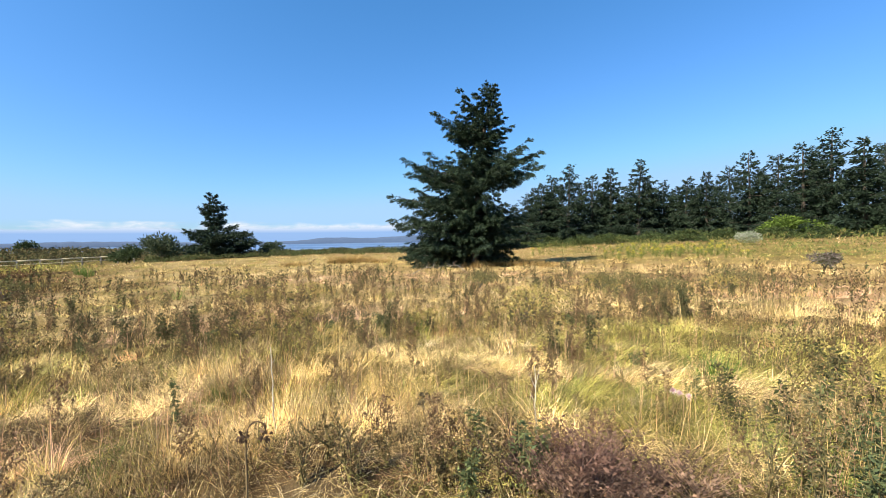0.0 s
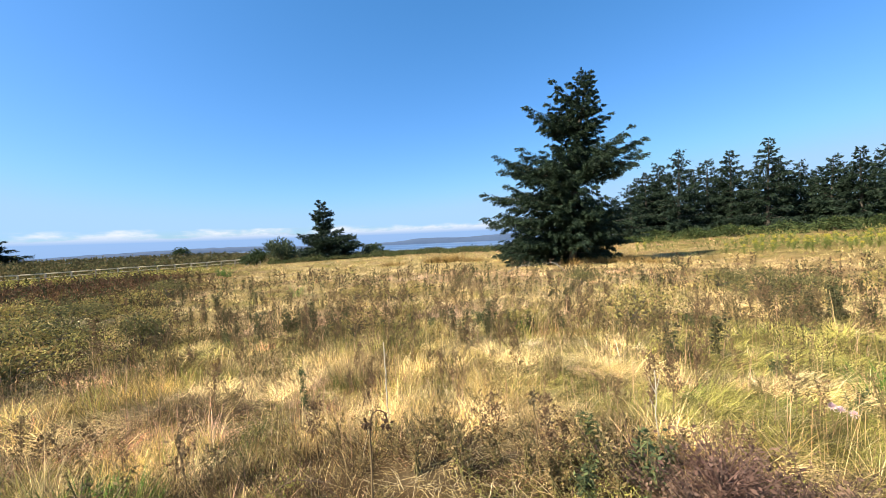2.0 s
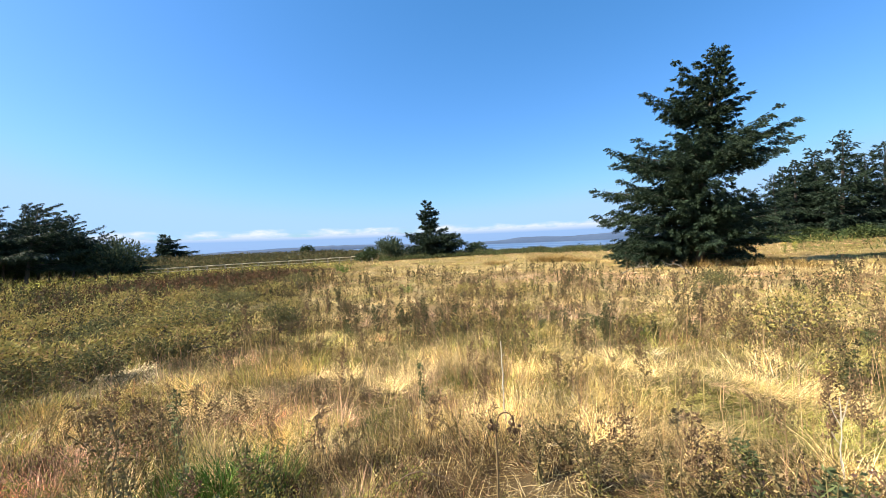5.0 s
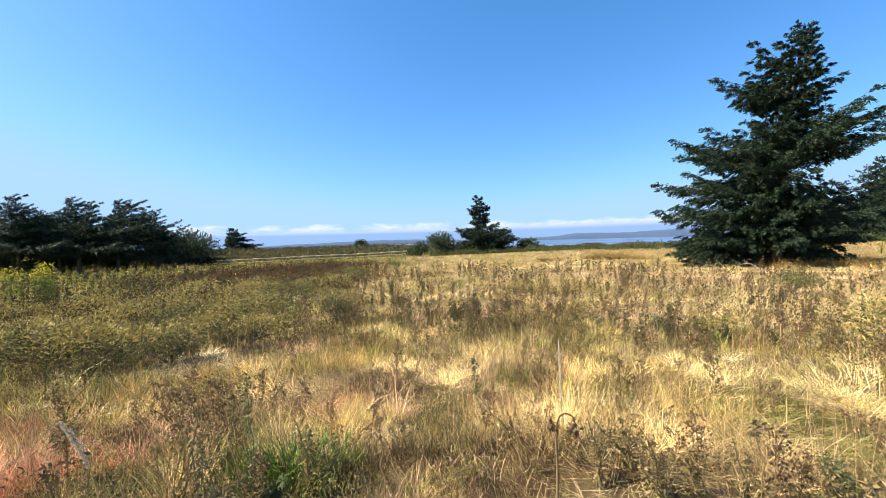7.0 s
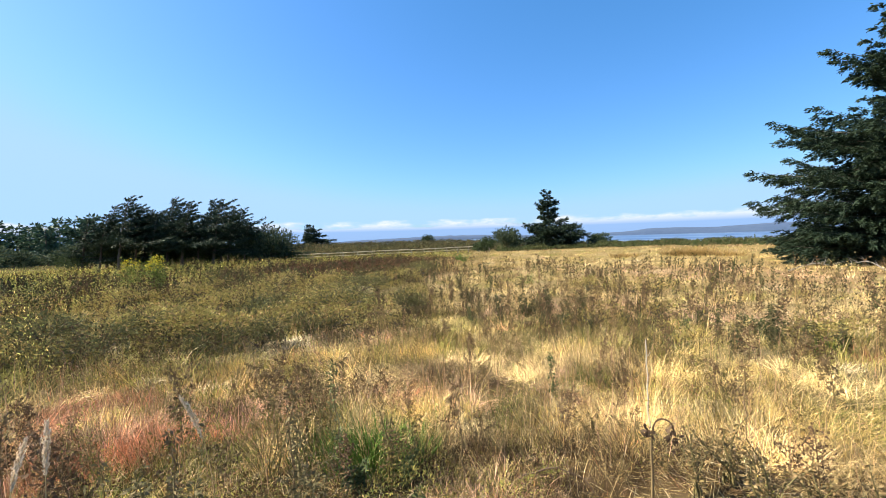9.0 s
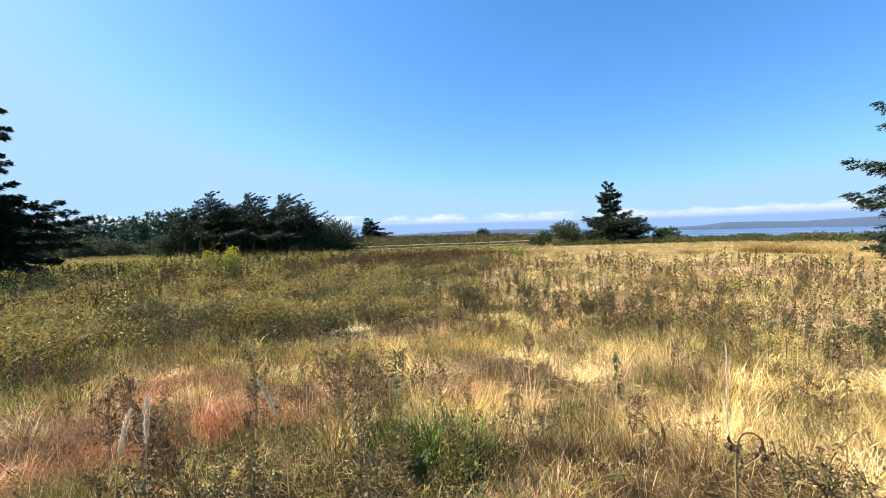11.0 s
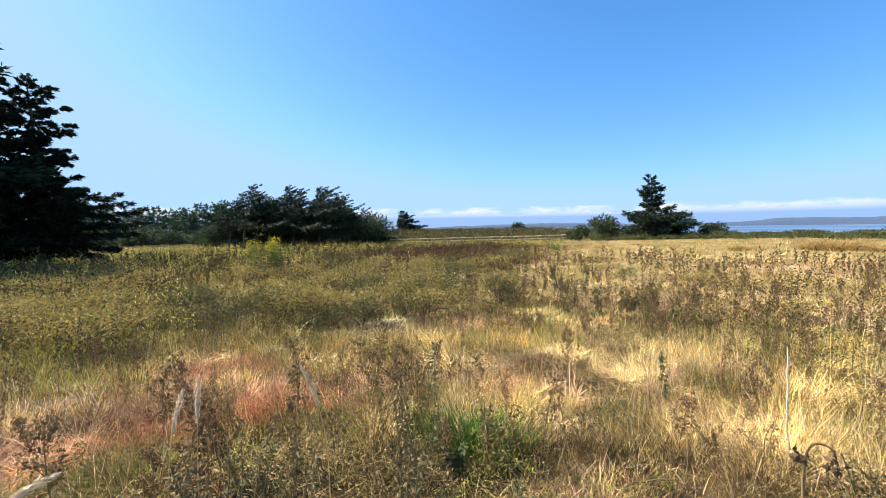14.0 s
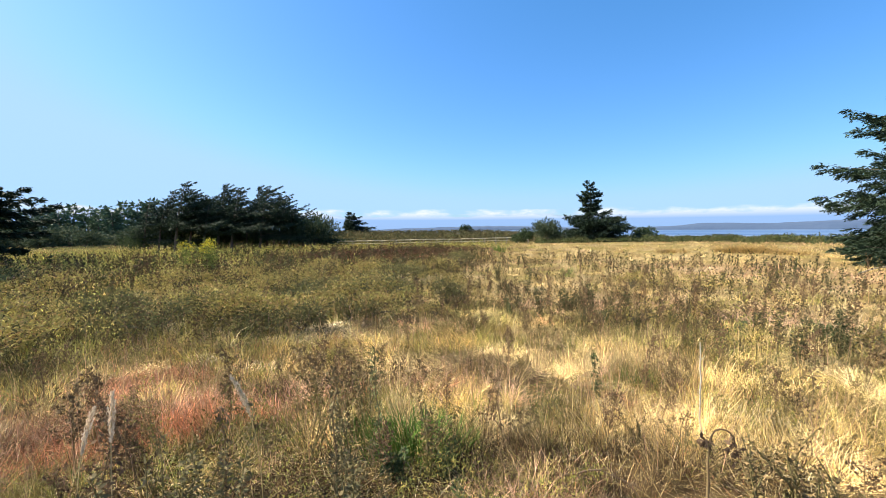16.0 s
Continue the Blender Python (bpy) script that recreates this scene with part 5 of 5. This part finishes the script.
for k, (az, d, w, h) in enumerate(((59.0, 9.2, 1.7, 0.55), (65.5, 9.4, 1.5, 0.5), (70.5, 9.0, 1.4, 0.45), (56.0, 12.0, 1.5, 0.5), (77.0, 8.2, 1.3, 0.4), (-24.5, 11.2, 1.4, 0.6), (-28.0, 11.8, 1.3, 0.55), (-21.0, 14.0, 1.3, 0.5),
                                   (84.0, 8.0, 1.5, 0.45), (-35.0, 16.0, 1.6, 0.6), (-5.0, 13.5, 1.3, 0.5), (47.0, 17.0, 1.6, 0.55), (74.4, 7.3, 0.8, 0.36), (68.9, 6.9, 0.75, 0.34), (80.1, 8.3, 0.9, 0.38), (63.0, 7.6, 0.8, 0.4), (88.0, 9.0, 1.0, 0.42), (50.0, 8.6, 0.8, 0.42))):
    at(bush("low_sage_bush", 1.1 * w, 1.25 * h, 2000, 420 + k, "low spreading olive-grey bush among dry grass", SAGE, (0.055, 0.02), 9, "low bushes in the meadow"), *polar(az, d))

OLIVE = ((0.32, 0.265, 0.08), (0.40, 0.33, 0.10), (0.20, 0.17, 0.06), (0.36, 0.24, 0.10))
lumps = [bush("leafy_weed_clump", 1.1 + 0.2 * k, 0.40 + 0.05 * k, 1100, 470 + k, "rounded clump of yellowish olive leafy weeds", OLIVE, (0.065, 0.018), 9, category="weed") for k in range(4)]
r = np.random.RandomState(475)
scatter(lumps, [polar(48 + 58 * r.rand(), 7.6 + 9 * r.rand() ** 1.3) for _ in range(90)] + [polar(-45 + 75 * r.rand(), 7 + 9 * r.rand()) for _ in range(10)], "leafy weed clumps", 476, 0.6, 1.25)


def tussock(az, d, n, h, rad, seed):
    r = np.random.RandomState(seed)
    x, y = polar(az, d)
    a, q = r.rand(n) * 6.28, np.sqrt(r.rand(n)) * rad
    root = new("straw_tussock")
    root.location = (x, y, float(height(x, y)))
    v, f, c = blades(np.cos(a) * q, np.sin(a) * q, 0 * q - 0.02, h * (0.5 + 0.6 * r.rand(n)), 0.012 + 0.01 * r.rand(n), a + r.randn(n) * 0.8, 0.15 + 0.5 * q / rad, 0.3 + 0.9 * r.rand(n),
                     np.array([0.34, 0.22, 0.075]) * (0.5 + 0.8 * r.rand(n, 1)), 3)
    tagged(part("blade", mesh_of("blade", v, f, GRASS, c), root), kind="stuff")
    return tagged(root, "tall brown tussock of dead grass", "grass")


for k in range(16):
    ob = tussock(-4.0 - 0.62 * k + 1.2 * math.sin(k * 2.9), 25.6 + 1.6 * math.sin(k * 4.1), 150, 0.55 + 0.15 * math.sin(k * 1.7), 0.6, 460 + k)
for k, (az, d, h) in enumerate(((12.8, 31, 1.0), (11.2, 32, 0.9), (14.2, 32, 0.8), (9.0, 30, 0.6), (20.0, 30, 0.5))):
    tussock(az, d, 420, h, 0.9, 440 + k)


# goldenrod: green herbs with yellow tops
def goldenrod(seed, H):
    ob = leafy_weed(seed, H, 12, 700, "bright green herb clump with yellow flower tops", ((0.16, 0.20, 0.045), (0.22, 0.25, 0.055), (0.12, 0.155, 0.04)), (0.085, 0.018), "goldenrod", 0.34)
    r = np.random.RandomState(seed)
    n = 120
    a, q = r.rand(n) * 6.28, np.sqrt(r.rand(n)) * 0.20 * H
    base = np.stack([np.cos(a) * q, np.sin(a) * q, H * (0.80 + 0.24 * r.rand(n)) - q * 0.5], -1)
    v, f, c = kites(base, r.randn(n, 3) + [0, 0, 0.6], 0.035 + 0.03 * r.rand(n), 0.022 + 0.015 * r.rand(n), seed, np.tile([[0.55, 0.46, 0.04]], (n, 1)) * (0.7 + 0.5 * r.rand(n, 1)))
    tagged(part("flower_head", mesh_of("flower_head", v, f, LEAF, c), ob, "small yellow flowers"), kind="stuff")
    return ob


gold = [goldenrod(390, 1.2), goldenrod(391, 1.1)]
scatter(gold, [polar(80.9, 16.2), polar(78.8, 16.0), polar(78.0, 16.3)], "goldenrod", 52, 1.05, 1.2)
scatter([copy_thing(g, pose(0, 0, 0)) for g in gold], [polar(-22.5 - 0.25 * k + 1.6 * math.sin(k * 3.7), 35 + 5.0 * math.sin(k * 1.9)) for k in range(54)] + [polar(-12.4, 37), polar(-13.3, 38)], "goldenrod", 51, 0.4, 0.75)


# ---- single stalks near the camera's place ----
def on_line(az, d):
    x, y = polar(az, d)
    return x, y, float(height(x, y))


def stalk(name, az, d, top_az, top_h, r0, r1, label, material, wobble=0.012, seed=1, extra=()):
    """One upright stem from the ground to a top at the same distance; extra: side twigs (share, turn, length, rise)."""
    r = np.random.RandomState(seed)
    x, y, z = on_line(az, d)
    tx, ty, _ = on_line(top_az, d)
    s = np.linspace(0, 1, 9)
    p = np.stack([x + (tx - x) * s, y + (ty - y) * s, z + top_h * s], -1)
    p[1:-1] += r.randn(7, 3) * [wobble, wobble, 0.3 * wobble]
    root = new(name)
    root.location = (x, y, z)
    pieces = [tube(p - [x, y, z], np.linspace(r0, r1, 9), 6)]
    for u, a, L, rise in extra:
        q = np.array([np.interp(u, s, p[:, j]) for j in range(3)]) - [x, y, z]
        e = q + np.array([math.cos(a) * L, math.sin(a) * L, rise])
        pieces.append(tube(np.array([q, q * 0.45 + e * 0.55 + [0, 0, -0.01], e]), [r1 * 1.1, r1 * 0.9, r1 * 0.5], 5))
    v, f, _ = joined([(a, b, np.zeros((len(a), 3))) for a, b in pieces])
    part("stem", mesh_of("stem", v, f, material, np.tile([[0.2, 0.14, 0.07]], (len(v), 1)), smooth=True), root)
    return tagged(root, label, "stalk"), p - [x, y, z]


stalk("bleached_stalk", 22.8, 3.6, 23.1, 0.74, 0.0074, 0.0034, "tall bleached white dead stalk leaning slightly", DEADWOOD, 0.0035, 3, ((0.83, 0.8, 0.03, 0.03),))
stalk("bleached_stalk", -12.6, 3.3, -12.4, 0.62, 0.005, 0.0025, "forked bleached stalk above reddish weeds", DEADWOOD, 0.006, 4, ((0.72, 3.0, 0.05, 0.13), (0.75, 0.2, 0.035, 0.14), (0.55, 2.0, 0.06, 0.05)))

# stalk with a hooked, dried flower head
hooked, p = stalk("hooked_stalk", 26.3, 2.25, 26.2, 0.68, 0.008, 0.005, "dead brown stalk with a hooked drooping head", DRYWEED, 0.004, 5)
top = p[-1]
a = np.linspace(0, 3.6, 9)
side = np.array([math.cos(radians(25)), math.sin(radians(25)), 0])
arc = top + np.outer(0.045 * (1 - np.cos(a)), side) + np.outer(0.05 * np.sin(a) + 0.02 * np.minimum(a, 1), [0, 0, 1.0])
v, f = tube(arc, np.linspace(0.005, 0.003, 9), 5)
hook = part("hook", mesh_of("hook", v, f, DRYWEED, np.tile([[0.12, 0.08, 0.045]], (len(v), 1))), hooked)
r = np.random.RandomState(9)
n = 60
base = np.concatenate([arc[-1] + r.randn(30, 3) * [0.012, 0.012, 0.03], top - side * 0.02 + r.randn(30, 3) * [0.012, 0.012, 0.016]])
v, f, c = kites(base, r.randn(n, 3) + [0, 0, -0.6], 0.02 + 0.02 * r.rand(n), 0.012 + 0.008 * r.rand(n), 9, np.tile([[0.10, 0.065, 0.04]], (n, 1)))
tagged(part("withered_head", mesh_of("withered_head", v, f, DRYWEED, c), hook), kind="stuff")


def seeded_stalk(name, az, d, h, label, seed, colour, n=90, share=0.55):
    ob, p = stalk(name, az, d, az + 0.5, h, 0.006, 0.003, label, DRYWEED, 0.010, seed)
    r = np.random.RandomState(seed)
    u = share + (1 - share) * r.rand(n)
    s = np.linspace(0, 1, len(p))
    base = np.stack([np.interp(u, s, p[:, j]) for j in range(3)], -1) + r.randn(n, 3) * [0.014, 0.014, 0.006]
    v, f, c = kites(base, r.randn(n, 3) * 0.8 + [0, 0, 0.4], 0.018 + 0.03 * r.rand(n), 0.007 + 0.008 * r.rand(n), seed, np.array(colour) * (0.6 + 0.8 * r.rand(n, 1)))
    tagged(part("husk", mesh_of("husk", v, f, DRYWEED, c), ob.children[0]), kind="stuff")
    return ob


tan = (0.22, 0.15, 0.08)
seeded_stalk("seed_stalk", 2.6, 2.75, 0.60, "thin green-stemmed stalk with a dark seed head", 21, (0.14, 0.11, 0.06), 70, 0.8)
seeded_stalk("seed_stalk", 13.0, 3.6, 0.62, "thin brown dead stalk standing in straw", 22, tan, 30, 0.8)
seeded_stalk("seed_stalk", 47.5, 2.7, 0.62, "thin brown dead stalk standing in grass", 23, tan, 40, 0.6)
seeded_stalk("seed_stalk", 79.0, 2.8, 0.66, "dark seeded stalk above brown weeds", 24, (0.13, 0.10, 0.06), 120, 0.3)
seeded_stalk("seed_stalk", -43.0, 3.4, 0.75, "dark leafy weed stalk rising over the grass", 25, (0.10, 0.11, 0.045), 110, 0.35)
seeded_stalk("seed_stalk", 68.0, 2.45, 0.92, "dark seeded stalk above brown weeds", 26, (0.15, 0.12, 0.06), 120, 0.3)
seeded_stalk("seed_stalk", 62.0, 3.1, 0.80, "tall leafy grey-green weed stalk", 27, (0.15, 0.16, 0.07), 180, 0.25)
seeded_stalk("thistle_spire", 33.3, 4.05, 0.45, "dark green leafy spire among straw", 28, (0.075, 0.10, 0.04), 220, 0.1)


def plume(az, d, h, side, droop, seed):
    """A dry grass stem with a narrow fluffy plume; side: how far it bends to its right, in metres; droop: how far the tip sinks."""
    r = np.random.RandomState(seed)
    x, y, z = on_line(az, d)
    root = new("grass_plume")
    root.location = (x, y, z)
    s = np.linspace(0, 1, 14)
    way = np.array([math.cos(radians(az)), math.sin(radians(az)), 0])
    p = np.outer(side * s ** 3, way) + np.outer(h * s - droop * s ** 5, [0, 0, 1.0])
    v, f = tube(p, np.linspace(0.0035, 0.0015, 14), 4)
    stem = part("stem", mesh_of("stem", v, f, DRYWEED, np.tile([[0.45, 0.34, 0.17]], (len(v), 1))), root)
    n = 420
    u = 0.72 + 0.28 * r.rand(n)
    fat = np.sin((u - 0.70) / 0.32 * 3.0)[:, None]
    base = np.stack([np.interp(u, s, p[:, j]) for j in range(3)], -1) + r.randn(n, 3) * 0.007 * fat
    dirn = np.stack([np.interp(u, s, np.gradient(p[:, j])) for j in range(3)], -1)
    v, f, c = kites(base, unit(dirn) + r.randn(n, 3) * 0.22, 0.014 + 0.014 * r.rand(n), 0.003 + 0.003 * r.rand(n), seed, np.tile([[0.80, 0.66, 0.48]], (n, 1)) * (0.8 + 0.3 * r.rand(n, 1)))
    tagged(part("plume", mesh_of("plume", v, f, GRASS, c), stem, "fluffy pale seed plume"), kind="stuff")
    return tagged(root, "arching dry grass stem with a pale fluffy plume", "grass")


plume(75.6, 2.8, 0.82, -0.13, 0.0, 31)
plume(88.5, 2.9, 0.82, 0.02, 0.0, 32)
plume(91.0, 3.0, 0.74, 0.08, 0.0, 34)
plume(104.5, 2.6, 0.78, 0.26, 0.16, 33)

# thistle flowers
for k, (az, d, h) in enumerate(((-29.2, 4.1, 0.22), (-29.9, 4.15, 0.20), (-30.9, 4.2, 0.19))):
    ob, p = stalk("thistle", az, d, az, h, 0.004, 0.003, "green thistle stem with a pale pink flower", DRYWEED, 0.004, 40 + k)
    r = np.random.RandomState(k)
    n = 110
    v, f, c = kites(np.tile(p[-1:], (n, 1)), r.randn(n, 3) * 0.6 + [0, 0, 0.8], 0.03 + 0.014 * r.rand(n), np.full(n, 0.008), k, np.tile([[0.82, 0.62, 0.66]], (n, 1)))
    tagged(part("flower", mesh_of("flower", v, f, LEAF, c), ob.children[0], "pale pink thistle flower"), kind="stuff")

# fallen branches
def fallen(az, d, length, turn, seed, label, material, r0=0.03, arch=0.12):
    r = np.random.RandomState(seed)
    x, y, z = on_line(az, d)
    root = new("fallen_branch")
    root.location = (x, y, z)
    s = np.linspace(0, 1, 9)
    p = np.outer(length * (s - 0.5), [math.cos(turn), math.sin(turn), 0]) + np.outer(arch * np.sin(s * 3.14) + 0.02, [0, 0, 1.0]) + r.randn(9, 3) * 0.02 * length * 0.5
    p[:, 2] = np.maximum(p[:, 2], 0.02)
    pieces = [tube(p, np.linspace(r0, r0 * 0.3, 9), 6)]
    for k in range(5):
        q = p[2 + k]
        a = turn + (0.9 if k % 2 else -0.9)
        e = q + np.array([math.cos(a), math.sin(a), 0.3 + 0.4 * r.rand()]) * length * 0.22
        pieces.append(tube(np.array([q, (q + e) / 2 + r.randn(3) * 0.01, e]), [r0 * 0.45, r0 * 0.35, r0 * 0.15], 5))
    v, f, _ = joined([(a, b, np.zeros((len(a), 3))) for a, b in pieces])
    part("branch", mesh_of("branch", v, f, material, np.tile([[0.13, 0.09, 0.06]], (len(v), 1)), smooth=True), root)
    return tagged(root, label, "branch")


fallen(2.0, 19.5, 1.7, 0.5, 51, "grey fallen branch lying in the grass", GREYWOOD, 0.022, 0.3)
fallen(-1.5, 20.5, 1.4, 2.6, 52, "grey fallen branch lying in the grass", GREYWOOD, 0.02, 0.35)
fallen(35.5, 2.75, 0.55, 0.35, 53, "thin dark twig arching over the grass", DRYWEED, 0.006, 0.16)
